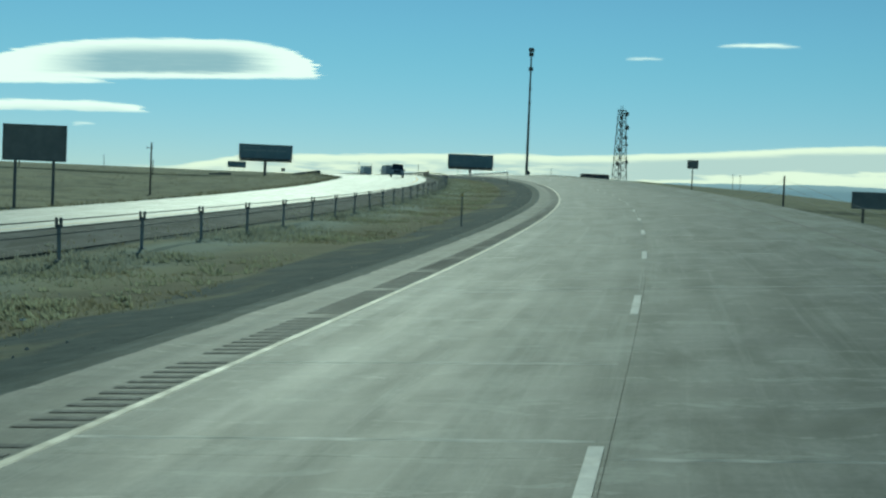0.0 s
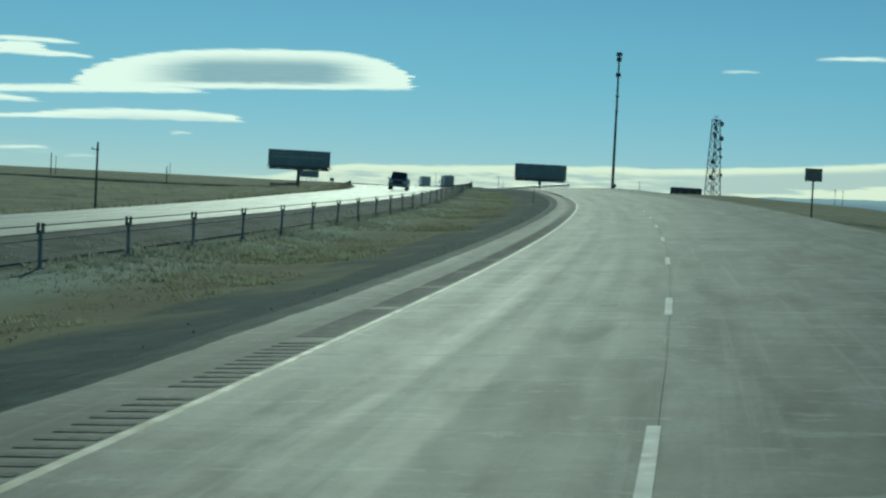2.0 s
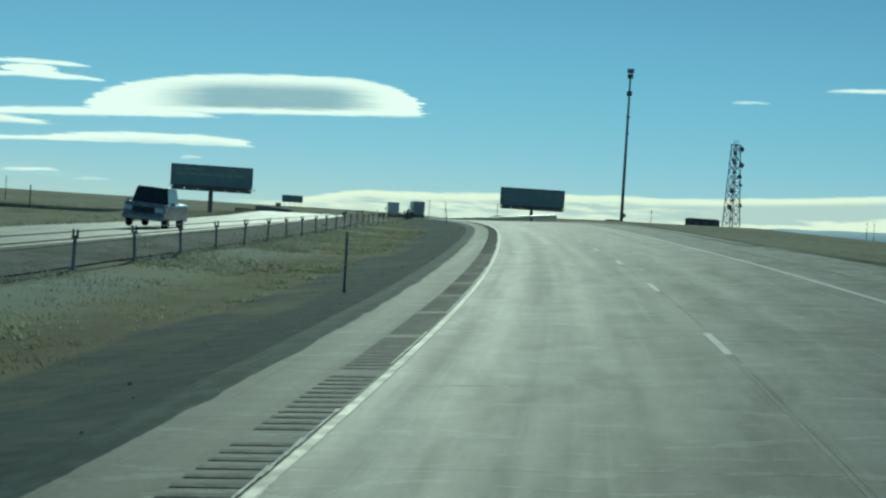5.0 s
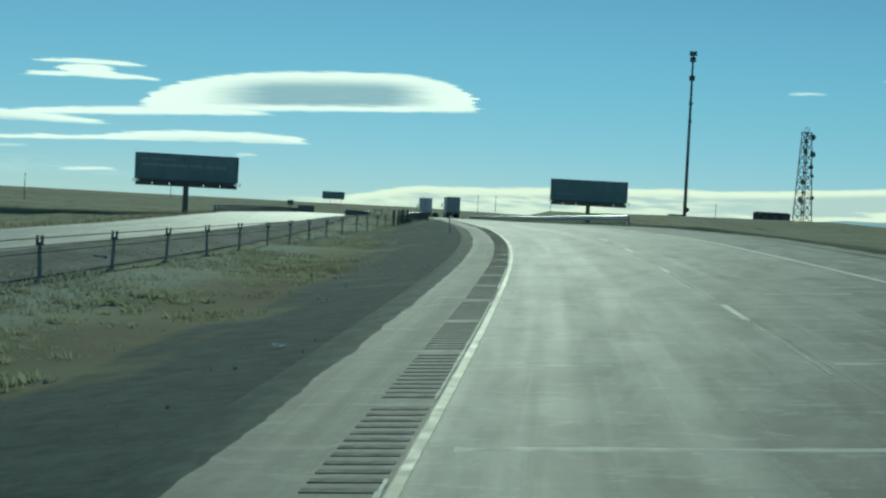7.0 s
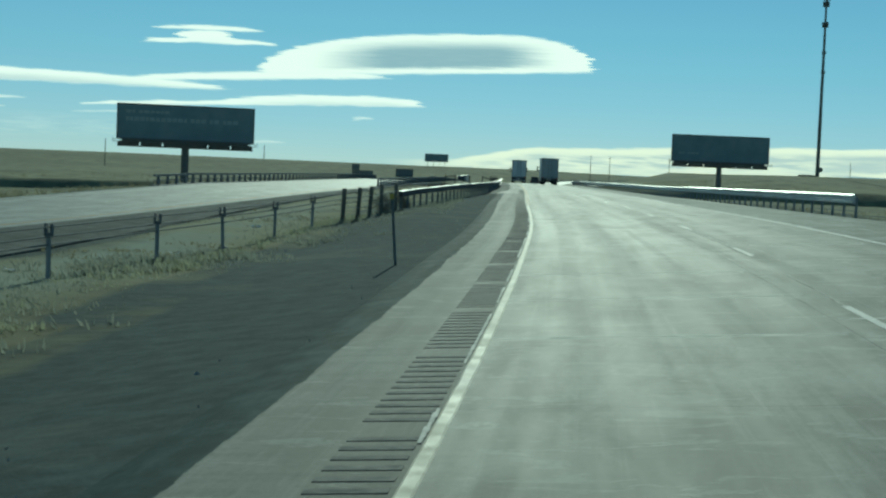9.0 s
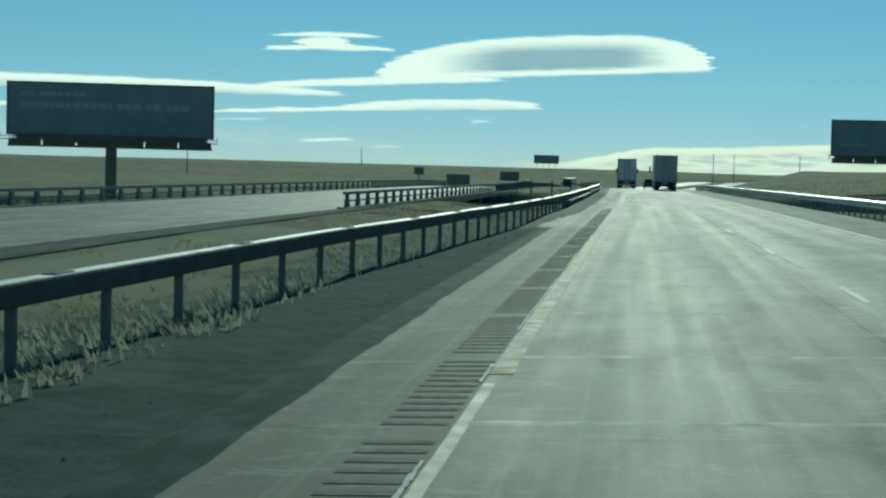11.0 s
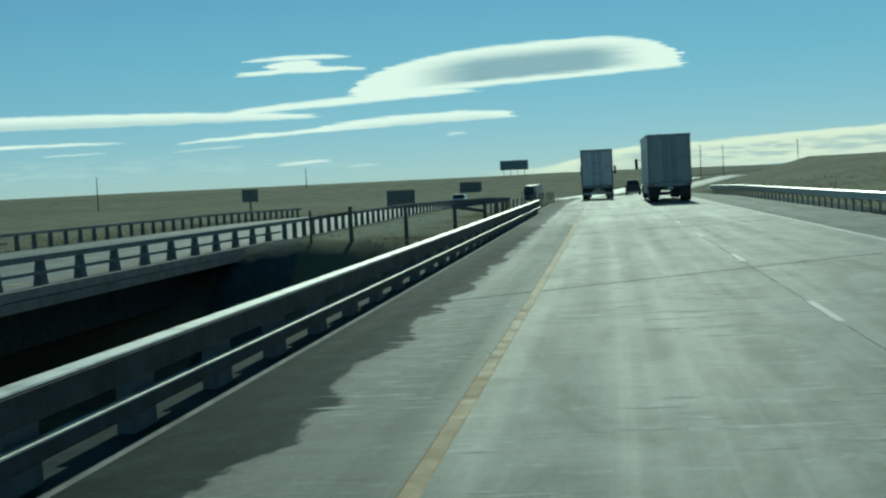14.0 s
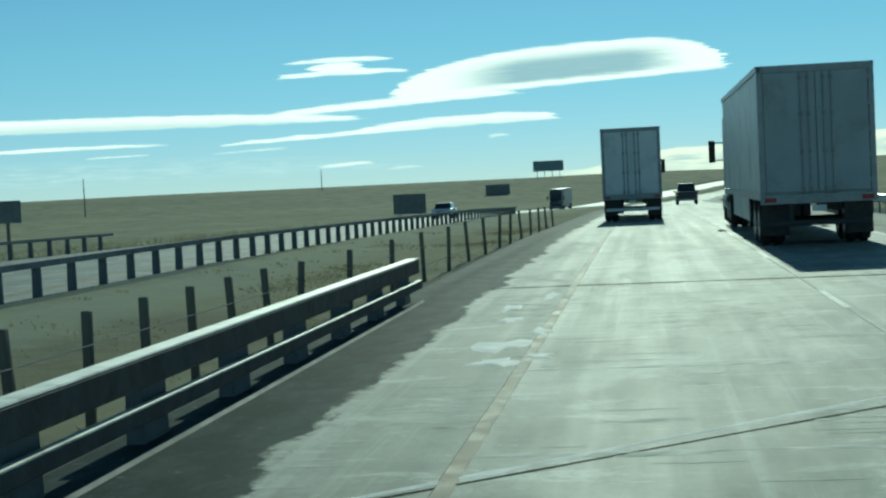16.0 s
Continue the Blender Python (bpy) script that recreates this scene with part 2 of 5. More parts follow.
DECKCONC = mat("stained deck concrete", (0.27, 0.265, 0.245), (0.19, 0.187, 0.172), 0.9, 0, 1.0, 0.4, 20, (0.12, 0.118, 0.11), 0.5)
YELLOW = mat("worn yellow line paint", (0.43, 0.245, 0.055), (0.36, 0.22, 0.07), 0.75, 0, 1.2, 0.2, 60, (0.38, 0.25, 0.10), 0.7, 0.3)
# worn yellow paint, lightened further to hold the low sun's glare
FADEDGLARE = mat("faded line paint paled by glare", (0.58, 0.53, 0.39), (0.49, 0.435, 0.31), 0.7, 0, 1.4, 0.2, 60, (0.42, 0.39, 0.32), 0.8, 0.4)
WHITELINE = mat("worn white line paint", (0.62, 0.62, 0.58), (0.5, 0.5, 0.47), 0.7, 0, 3.0, 0.2, 60, (0.34, 0.335, 0.3), 1.6)
GROOVE = mat("dark rumble groove", (0.085, 0.09, 0.082), (0.13, 0.135, 0.122), 0.9, 0, 5.0, 0.3, 40)
SEAL = mat("joint sealant", (0.10, 0.098, 0.09), (0.16, 0.155, 0.14), 0.8, 0, 2.0)
WHITEMORTAR = mat("white chipped mortar", (0.92, 0.91, 0.88), (0.82, 0.81, 0.78), 0.8, 0, 2.0)
PALESEAL = mat("pale joint mortar", (0.60, 0.60, 0.54), (0.47, 0.47, 0.42), 0.8, 0, 2.0)
SCUFF = mat("pale scuffed concrete", (0.46, 0.475, 0.42), (0.40, 0.415, 0.365), 0.8, 0, 2.0)
DULLSEAM = mat("dull joint mortar", (0.36, 0.365, 0.32), (0.31, 0.315, 0.275), 0.85, 0, 2.0)
CURB = mat("stained curb concrete", (0.25, 0.247, 0.228), (0.18, 0.178, 0.165), 0.95, 0, 1.5, 0.4, 20, (0.08, 0.08, 0.073), 0.7, 0.1)
FILL = mat("joint filler", (0.27, 0.268, 0.24), (0.21, 0.208, 0.188), 0.9, 0, 2.0)
STAIN = mat("worn tan line paint", (0.44, 0.35, 0.215), (0.37, 0.295, 0.185), 0.74, 0, 1.5, 0.2, 40, (0.34, 0.315, 0.255), 0.9, 0.25)
RUBBED = mat("rubbed reddish line paint", (0.42, 0.345, 0.25), (0.37, 0.315, 0.24), 0.74, 0, 1.5, 0.2, 40, (0.37, 0.35, 0.3), 0.9, 0.25)
SIGNBACK = mat("sign aluminium back", (0.22, 0.23, 0.22), (0.16, 0.17, 0.165), 0.5, 0.5, 1.5)
SHED = mat("shed sheet wall", (0.12, 0.12, 0.12), (0.08, 0.08, 0.08), 0.7, 0, 0.6)
MOUNT = mat("far blue mountain with haze glow", (0.17, 0.25, 0.32), (0.21, 0.29, 0.35), 1.0, 0, 0.004)
# emission stands in for the pale blue haze before the far range
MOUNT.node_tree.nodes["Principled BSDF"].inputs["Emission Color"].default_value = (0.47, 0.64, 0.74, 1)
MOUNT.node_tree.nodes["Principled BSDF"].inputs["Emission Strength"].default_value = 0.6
GRASSBLADE = mat("dry grass blade", (0.285, 0.27, 0.175), (0.225, 0.215, 0.14), 0.9, 0, 0.25, stain=(0.19, 0.18, 0.115), sscale=0.09)
def thin(m, k):
    """Lets light through thin blades."""
    t = m.node_tree
    b = t.nodes["Principled BSDF"]
    tr, mx = t.nodes.new("ShaderNodeBsdfTranslucent"), t.nodes.new("ShaderNodeMixShader")
    t.links.new(b.inputs["Base Color"].links[0].from_socket, tr.inputs[0])
    mx.inputs[0].default_value = k
    t.links.new(b.outputs[0], mx.inputs[1]), t.links.new(tr.outputs[0], mx.inputs[2])
    t.links.new(mx.outputs[0], t.nodes["Material Output"].inputs[0])


thin(GRASSBLADE, 0.55)
SAGE = mat("grey sage leaf", (0.36, 0.375, 0.30), (0.285, 0.295, 0.235), 0.9, 0, 0.5)
thin(SAGE, 0.5)
TUSSOCK = mat("olive bunch grass", (0.37, 0.385, 0.27), (0.285, 0.30, 0.205), 0.9, 0, 0.4)
thin(TUSSOCK, 0.6)
BANKGRASS = mat("brown bank grass", (0.40, 0.34, 0.21), (0.31, 0.26, 0.16), 0.9, 0, 0.5)
TWIG = mat("dry twig", (0.33, 0.31, 0.245), (0.25, 0.235, 0.185), 0.9, 0, 2.0)
STONE = mat("pale stone", (0.42, 0.40, 0.36), (0.3, 0.29, 0.27), 0.9, 0, 3.0)


def concrete_mat(name, c1, c2, rough, gloss=0.25, vary=0.0, grit=None):
    """Road concrete: long wheel tracks, worn bands, blotches, grain; with grit, dark dirt where the sheet says so."""
    m = bpy.data.materials.new(name)
    m.use_nodes = True
    t = m.node_tree
    b = t.nodes["Principled BSDF"]
    at_d, at_y = t.nodes.new("ShaderNodeAttribute"), t.nodes.new("ShaderNodeAttribute")
    at_d.attribute_name, at_y.attribute_name = "across", "along"
    cb = t.nodes.new("ShaderNodeCombineXYZ")
    t.links.new(at_d.outputs["Fac"], cb.inputs[0])
    t.links.new(at_y.outputs["Fac"], cb.inputs[1])

    def stretched(x, y, off=0.0):
        mp = t.nodes.new("ShaderNodeMapping")
        t.links.new(cb.outputs[0], mp.inputs[0])
        mp.inputs["Scale"].default_value, mp.inputs["Location"].default_value = (x, y, 1.0), (off, off * 1.7, 0)
        return mp.outputs[0]

    dark, pale = (*(v * 0.5 for v in c2), 1), (*(min(v * 1.38, 1) for v in c1), 1)
    olive = (c2[0] * 0.62, c2[1] * 0.64, c2[2] * 0.55, 1)
    tracks = ntex(t, stretched(1.7, 0.018), 1.0, 4.0, 0.6)
    streaks = ntex(t, stretched(5.0, 0.07, 2.0), 1.0, 5.0, 0.65, 0.3)
    bands = ntex(t, stretched(0.22, 1.3, 3.0), 1.0, 6.0, 0.7, 0.3)
    chips = ntex(t, stretched(0.9, 2.0, 9.0), 1.0, 8.0, 0.75, 0.5)
    blot = ntex(t, stretched(0.5, 0.2, 5.0), 1.0, 6.0, 0.62, 0.6)
    mottle = ntex(t, stretched(1.3, 0.3, 7.0), 1.0, 8.0, 0.7, 0.5)
    grain = ntex(t, stretched(14.0, 7.0, 1.0), 1.0, 6.0, 0.8)
    col = mixc(t, smooth(t, tracks, 0.3, 0.7), (*c1, 1), (*c2, 1))
    col = mixc(t, smooth(t, tracks, 0.54, 0.74, 0.0, 0.35), col, pale)
    col = mixc(t, smooth(t, blot, 0.44, 0.56, 0.0, 0.58), col, olive)
    col = mixc(t, smooth(t, mottle, 0.38, 0.66, 0.0, 0.75), col, olive)
    col = mixc(t, smooth(t, bands, 0.46, 0.6, 0.0, 0.42), col, dark)
    col = mixc(t, smooth(t, streaks, 0.52, 0.68, 0.0, 0.35), col, pale)
    col = mixc(t, smooth(t, chips, 0.55, 0.62, 0.0, 0.75), col, pale)
    col = mixc(t, smooth(t, grain, 0.44, 0.7, 0.0, 0.5), col, dark)
    if vary:
        info = t.nodes.new("ShaderNodeObjectInfo")
        col = mixc(t, mth(t, "MULTIPLY", info.outputs["Random"], vary), col, dark)
    if grit:
        at_g = t.nodes.new("ShaderNodeAttribute")
        at_g.attribute_name = "grit"
        g = mth(t, "ADD", at_g.outputs["Fac"], mth(t, "MULTIPLY", mth(t, "SUBTRACT", ntex(t, stretched(1.1, 0.5, 4.0), 1.0, 7.0, 0.68, 0.3), 0.5), 1.5))
        dirt = mixc(t, smooth(t, ntex(t, stretched(2.4, 1.0, 6.0), 1.0, 7.0, 0.7), 0.4, 0.66), (*grit[0], 1), (*grit[1], 1))
        dirt = mixc(t, smooth(t, ntex(t, stretched(9.0, 5.0, 8.0), 1.0, 5.0, 0.75), 0.6, 0.72, 0.0, 0.6), dirt, (*(v * 0.8 for v in c1), 1))
        col = mixc(t, smooth(t, g, 0.42, 0.56), col, dirt)
    t.links.new(col, b.inputs["Base Color"])
    t.links.new(smooth(t, tracks, 0.25, 0.75, rough + 0.04, rough - 0.04), b.inputs["Roughness"])
    b.inputs["Specular IOR Level"].default_value = gloss
    t.links.new(smooth(t, mottle, 0.38, 0.66, gloss, gloss * 0.45), b.inputs["Specular IOR Level"])
    if grit:
        t.links.new(smooth(t, g, 0.42, 0.56, gloss, 0.018), b.inputs["Specular IOR Level"])
    bn = t.nodes.new("ShaderNodeBump")
    bn.inputs["Strength"].default_value, bn.inputs["Distance"].default_value = 0.35, 0.01
    t.links.new(ntex(t, cb.outputs[0], 24.0, 5.0, 0.7), bn.inputs["Height"])
    t.links.new(bn.outputs[0], b.inputs["Normal"])
    return m


ROADMAT = concrete_mat("road concrete", (0.252, 0.262, 0.226), (0.198, 0.206, 0.18), 0.72, 0.25, 0.16)
BRIDGEMAT = concrete_mat("bridge road concrete", (0.334, 0.347, 0.302), (0.277, 0.287, 0.253), 0.72, 0.25, 0.12)
SHOULDERMAT = concrete_mat("shoulder concrete", (0.353, 0.366, 0.32), (0.286, 0.297, 0.262), 0.82)
DIRT = ((0.036, 0.05, 0.047), (0.066, 0.09, 0.083))
GRITMAT = concrete_mat("dirty shoulder concrete", (0.272, 0.286, 0.246), (0.222, 0.234, 0.203), 0.76, 0.2, 0.0, DIRT)
DECKGRIT = concrete_mat("dirty pale shoulder concrete", (0.411, 0.426, 0.38), (0.339, 0.35, 0.312), 0.72, 0.2, 0.0, DIRT)
VERGEMAT = concrete_mat("gravel on shoulder concrete", (0.22, 0.23, 0.197), (0.175, 0.183, 0.157), 0.8, 0.2, 0.0, ((0.045, 0.07, 0.066), (0.094, 0.127, 0.119)))
APRON = concrete_mat("pale gravel apron", (0.315, 0.325, 0.285), (0.26, 0.27, 0.235), 0.9, 0.08)
FARSIDE = concrete_mat("far shoulder asphalt", (0.167, 0.178, 0.168), (0.138, 0.148, 0.14), 0.92, 0.06)
DECKMAT = concrete_mat("pale bridge deck concrete", (0.411, 0.426, 0.38), (0.339, 0.35, 0.312), 0.7, 0.25, 0.12)
FARROADMAT = concrete_mat("polished road concrete", (0.344, 0.355, 0.325), (0.286, 0.295, 0.265), 0.66, 0.35)


def ground_mat():
    """Dry prairie: grey gravel beside the pavement, tan and brown grass further out."""
    m = bpy.data.materials.new("dry prairie ground")
    m.use_nodes = True
    t = m.node_tree
    b = t.nodes["Principled BSDF"]
    at = t.nodes.new("ShaderNodeAttribute")
    at.attribute_name = "gravel"
    tc = t.nodes.new("ShaderNodeTexCoord")
    vec = tc.outputs["Object"]
    n_big = ntex(t, vec, 0.012, 5.0, 0.6)
    n_mid = ntex(t, vec, 0.16, 6.0, 0.65)
    n_fine = ntex(t, vec, 2.2, 8.0, 0.75)
    grass = mixc(t, smooth(t, n_big, 0.35, 0.65), (0.318, 0.315, 0.19, 1), (0.248, 0.255, 0.16, 1))
    grass = mixc(t, smooth(t, n_mid, 0.42, 0.66), grass, (0.172, 0.175, 0.115, 1))
    grass = mixc(t, smooth(t, n_fine, 0.45, 0.75, 0.0, 0.7), grass, (0.322, 0.315, 0.205, 1))
    pale = t.nodes.new("ShaderNodeAttribute")
    pale.attribute_name = "pale"
    grass = mixc(t, mth(t, "MULTIPLY", mth(t, "MAXIMUM", pale.outputs["Fac"], 0.0), smooth(t, n_mid, 0.3, 0.6, 0.25, 1.0)), grass, (0.365, 0.405, 0.325, 1))
    brown = mth(t, "MULTIPLY", mth(t, "MAXIMUM", mth(t, "MULTIPLY", pale.outputs["Fac"], -1.0), 0.0), smooth(t, n_mid, 0.3, 0.6, 0.5, 1.0))
    grass = mixc(t, brown, grass, mixc(t, n_fine, (0.138, 0.137, 0.077, 1), (0.215, 0.182, 0.107, 1)))
    gravel = mixc(t, smooth(t, n_fine, 0.3, 0.7), (0.042, 0.064, 0.06, 1), (0.096, 0.128, 0.12, 1))
    gravel = mixc(t, smooth(t, n_mid, 0.55, 0.7, 0.0, 0.6), gravel, (0.172, 0.188, 0.16, 1))
    f = smooth(t, mth(t, "ADD", at.outputs["Fac"], mth(t, "MULTIPLY", mth(t, "SUBTRACT", n_mid, 0.5), 1.4)), 0.3, 0.7)
    t.links.new(mixc(t, f, grass, gravel), b.inputs["Base Color"])
    b.inputs["Roughness"].default_value = 1.0
    b.inputs["Specular IOR Level"].default_value = 0.1
    bn = t.nodes.new("ShaderNodeBump")
    bn.inputs["Strength"].default_value, bn.inputs["Distance"].default_value = 0.45, 0.1
    t.links.new(mth(t, "ADD", n_fine, mth(t, "MULTIPLY", n_mid, 2.0)), bn.inputs["Height"])
    t.links.new(bn.outputs[0], b.inputs["Normal"])
    return m


GROUND = ground_mat()

# ---- the road's line: x of the yellow edge line at even steps of y, its height and its bank ----
LINE_X = [-40.5, -24.0, -8.0, 7.63, 21.59, 33.64, 44.08, 52.42, 59.44, 64.28, 67.7, 71.07, 74.19, 77.08, 79.9, 82.9, 86.0, 89.3, 93.0, 97.2, 102.0, 107.5, 114.0, 121.5, 130.0, 139.5, 150.0, 161.5]
LINE_Y0, LINE_STEP = -100.0, 45.0
HEIGHT_Y = [-300, -50, 0, 29, 58, 88, 117, 191, 236, 266, 296, 366, 388, 433, 479, 530, 600, 700, 850, 1000, 1200, 4600]
HEIGHT_Z = [-4.2, -0.92, -0.27, 0.10, 0.475, 0.88, 1.30, 2.40, 2.96, 3.24, 3.39, 3.44, 3.41, 3.26, 3.10, 2.92, 2.2, 0.6, -2.0, -2.4, 0.0, 0.0]
BANK_Y = [-300, 0, 117, 206, 270, 310, 388, 480, 700]
BANK_S = [0.056, 0.056, 0.063, 0.060, 0.068, 0.055, 0.008, 0.0, 0.0]


def line_x(y):
    """x of the edge line and its slope dx/dy."""
    n = len(LINE_X)
    if y <= LINE_Y0 + LINE_STEP:
        s = (LINE_X[2] - LINE_X[0]) / (2 * LINE_STEP)
        return LINE_X[1] + s * (y - LINE_Y0 - LINE_STEP), s
    if y >= LINE_Y0 + (n - 2) * LINE_STEP:
        s = (LINE_X[-1] - LINE_X[-3]) / (2 * LINE_STEP)
        return LINE_X[-2] + s * (y - LINE_Y0 - (n - 2) * LINE_STEP), s
    i = min(max(int((y - LINE_Y0) / LINE_STEP), 1), n - 3)
    u = (y - LINE_Y0) / LINE_STEP - i
    a, b, c, d = LINE_X[i - 1:i + 3]
    x = 0.5 * (2 * b + (c - a) * u + (2 * a - 5 * b + 4 * c - d) * u * u + (3 * b - a - 3 * c + d) * u ** 3)
    s = 0.5 * ((c - a) + 2 * (2 * a - 5 * b + 4 * c - d) * u + 3 * (3 * b - a - 3 * c + d) * u * u) / LINE_STEP
    return x, s


def lerp(x, xs, ys):
    return float(np.interp(x, xs, ys))


BRIDGE = (426.0, 474.0)
MED_NEAR, LEFT_NEAR, LEFT_FAR, RIGHT_EDGE = -1.35, -12.4, -24.6, 10.4


def height(x, y):
    """Height of the made ground and pavement at (x, y), without the bridge gap."""
    lx, s = line_x(y)
    d = (x - lx) / math.sqrt(1 + s * s)
    z, k = lerp(y, HEIGHT_Y, HEIGHT_Z), lerp(y, BANK_Y, BANK_S)
    far_b = k * (LEFT_FAR - LEFT_NEAR)
    if d > RIGHT_EDGE:
        e = z + k * RIGHT_EDGE
        nat = lerp(y, [-300, 0, 200, 330, 420, 470, 560, 700, 1000, 4600], [-9, -6, -4.5, -1.0, 2.5, 4.0, 5.2, 5.6, 7.0, 4.0])
        steep = lerp(y, [180, 320], [1, 0])
        w = steep * lerp(d - RIGHT_EDGE, [0, 2.4, 4, 9, 5000], [0, 0.01, 0.22, 1, 1]) + (1 - steep) * lerp(d - RIGHT_EDGE, [0, 2, 7, 40, 5000], [0, 0.04, 0.1, 1, 1])
        g = lerp(y, [450, 800, 980], [0, 0.35, 1])
        far = g * lerp(d, [0, 60, 190, 300, 420, 1200, 4600], [0, 0, 1.5, -4, -14, -25, -35]) + (1 - g) * lerp(d, [0, 45, 130, 500, 1200, 4600], [0, 0, -6, -11, -20, -25])
        return e * (1 - w) + (nat + far) * w - lerp(d - RIGHT_EDGE, [0, 1.5, 7], [0, 0.25, 0.4]) * (1 - w)
    if d >= MED_NEAR:
        return z + k * d
    rise = lerp(y, [285, 308, 317, 330, 365, 390], [0, 0.17, 0.34, 0.38, 0.2, 0])
    if d >= -9.8:
        return z + k * d - 0.30 * math.sin(math.pi * (d - MED_NEAR) / (-9.8 - MED_NEAR)) - 0.03 + rise * lerp(d, [-9.8, -7, -3.5, MED_NEAR], [0.6, 1, 1, 0])
    if d >= LEFT_NEAR:
        u = (d + 9.8) / (LEFT_NEAR + 9.8)
        return (z + k * -9.8 - 0.03 + 0.6 * rise) * (1 - u) + (z - 0.3) * u
    if d >= LEFT_FAR:
        return z - 0.3 + k * (d - LEFT_NEAR)
    e = z - 0.3 + far_b
    D = LEFT_FAR - d
    nat = lerp(y, [-300, 0, 263, 350, 450, 560, 700, 850, 1000, 1150, 1250, 1700, 4600], [-4, -3.5, -2.0, 0.2, 1.6, 1.3, -0.5, -2.6, -1.4, 3.8, 5.4, 4.6, -2.0])
    far = lerp(D, [0, 40, 150, 400, 900, 1300, 1800, 4600], [0, 0, 0.2, 1.2, 3.2, 4.4, 1.0, -12.0]) * lerp(y, [0, 900, 1200, 4600], [1, 1, 0.25, 0.25])
    w = lerp(D, [0, 1.5, 6, 28, 5000], [0, 0.05, 0.35, 1, 1])
    return e * (1 - w) + (nat + far) * w


def at(y, d, h=0.0):
    """A point d metres to the right of the edge line, h above the surface."""
    x, s = line_x(y)
    n = math.sqrt(1 + s * s)
    px, py = x + d / n, y - d * s / n
    return Vector((px, py, height(px, py) + h))


def plane(y, d, h=0.0):
    """A point on the carriageway's plane, carried on past its edge."""
    p = at(y, d)
    return Vector((p.x, p.y, lerp(y, HEIGHT_Y, HEIGHT_Z) + lerp(y, BANK_Y, BANK_S) * d + h))


def turn(y):
    """Rotation about z, in degrees, that lays a thing's +y along the road."""
    return -math.degrees(math.atan(line_x(y)[1]))


# ---- mesh helpers ----
def part(name, bm, material, parent, label=""):
    me = bpy.data.meshes.new(name)
    bm.to_mesh(me)
    bm.free()
    me.materials.append(material)
    ob = new(name, me)
    ob.parent = parent
    if label:
        tagged(ob, label)
    return ob


def empty(name, m, label, category, group="", kind=""):
    ob = new(name)
    ob.matrix_world = m
    return tagged(ob, label, category, group, kind)


def add_box(bm, cx, cy, cz, sx, sy, sz, bevel=0.0, taper=1.0):
    r = bmesh.ops.create_cube(bm, size=1.0)
    for v in r["verts"]:
        k = taper if v.co.z > 0 else 1.0
        v.co = Vector((cx + v.co.x * sx * k, cy + v.co.y * sy * k, cz + v.co.z * sz))
    if bevel:
        es = list({e for v in r["verts"] for e in v.link_edges})
        bmesh.ops.bevel(bm, geom=es, offset=bevel, segments=2, affect="EDGES", profile=0.5)
    return bm


def box(cx, cy, cz, sx, sy, sz, bevel=0.0, taper=1.0):
    return add_box(bmesh.new(), cx, cy, cz, sx, sy, sz, bevel, taper)


def add_cyl(bm, a, b, r1, r2=None, seg=10):
    a, b = Vector(a), Vector(b)
    q = (b - a).to_track_quat("Z", "Y").to_matrix().to_4x4()
    m = Matrix.Translation((a + b) / 2) @ q
    bmesh.ops.create_cone(bm, cap_ends=True, segments=seg, radius1=r1, radius2=r1 if r2 is None else r2, depth=(b - a).length, matrix=m)
    return bm


def cyl(a, b, r1, r2=None, seg=10):
    return add_cyl(bmesh.new(), a, b, r1, r2, seg)


def sheet(name, rows, material, attrs=None, kind="structure", label="", category="", parent=None):
    """One mesh from rows of points; attrs: name -> rows of numbers."""
    nr, nc = len(rows), len(rows[0])
    me = bpy.data.meshes.new(name)
    faces = [(i * nc + j, i * nc + j + 1, (i + 1) * nc + j + 1, (i + 1) * nc + j) for i in range(nr - 1) for j in range(nc - 1)]
    me.from_pydata([tuple(p) for r in rows for p in r], [], faces)
    for k, v in (attrs or {}).items():
        a = me.attributes.new(k, "FLOAT", "POINT")
        a.data.foreach_set("value", [float(q) for r in v for q in r])
    me.materials.append(material)
    me.validate()
    ob = new(name, me)
    if name in ("ground", "mountains_backdrop"):
        for p in me.polygons:
            p.use_smooth = True
    if parent:
        ob.parent = parent
    elif label or kind:
        tagged(ob, label, category, "", kind)
    return ob


def band(name, ys, ds, material, lift=0.0, thick=0.0, kind="structure", label="", category="", parent=None):
    """A strip of pavement between the offsets ds, following the road; with thick, a slab with sides."""
    cols = list(ds)
    rows, aa, bb = [], [], []
    for y in ys:
        top_row = [at(y, d, lift) for d in cols]
        if thick:
            top_row = [top_row[0] - Vector((0, 0, thick))] + top_row + [top_row[-1] - Vector((0, 0, thick))]
        rows.append(top_row)
        cc = [cols[0]] + cols + [cols[-1]] if thick else cols
        aa.append(cc), bb.append([y] * len(cc))
    return sheet(name, rows, material, {"across": aa, "along": bb}, kind, label, category, parent)


# ---- the ground: one sheet to the horizon ----
def gravel_reach(y):
    """How far the dark gravel reaches from the edge line into the median."""
    return lerp(y, [200, 250, 300, 420, 480], [-4.6, -5.0, -6.6, -5.4, -3.4])


def gully_lip(d):
    """Where the ground begins to fall into the gully, d metres from the edge line."""
    return BRIDGE[0] - 9 + lerp(d, [-26, -12, -9, -7, -5, 14], [-6, -1, 0.5, 3.5, 5.5, 9])


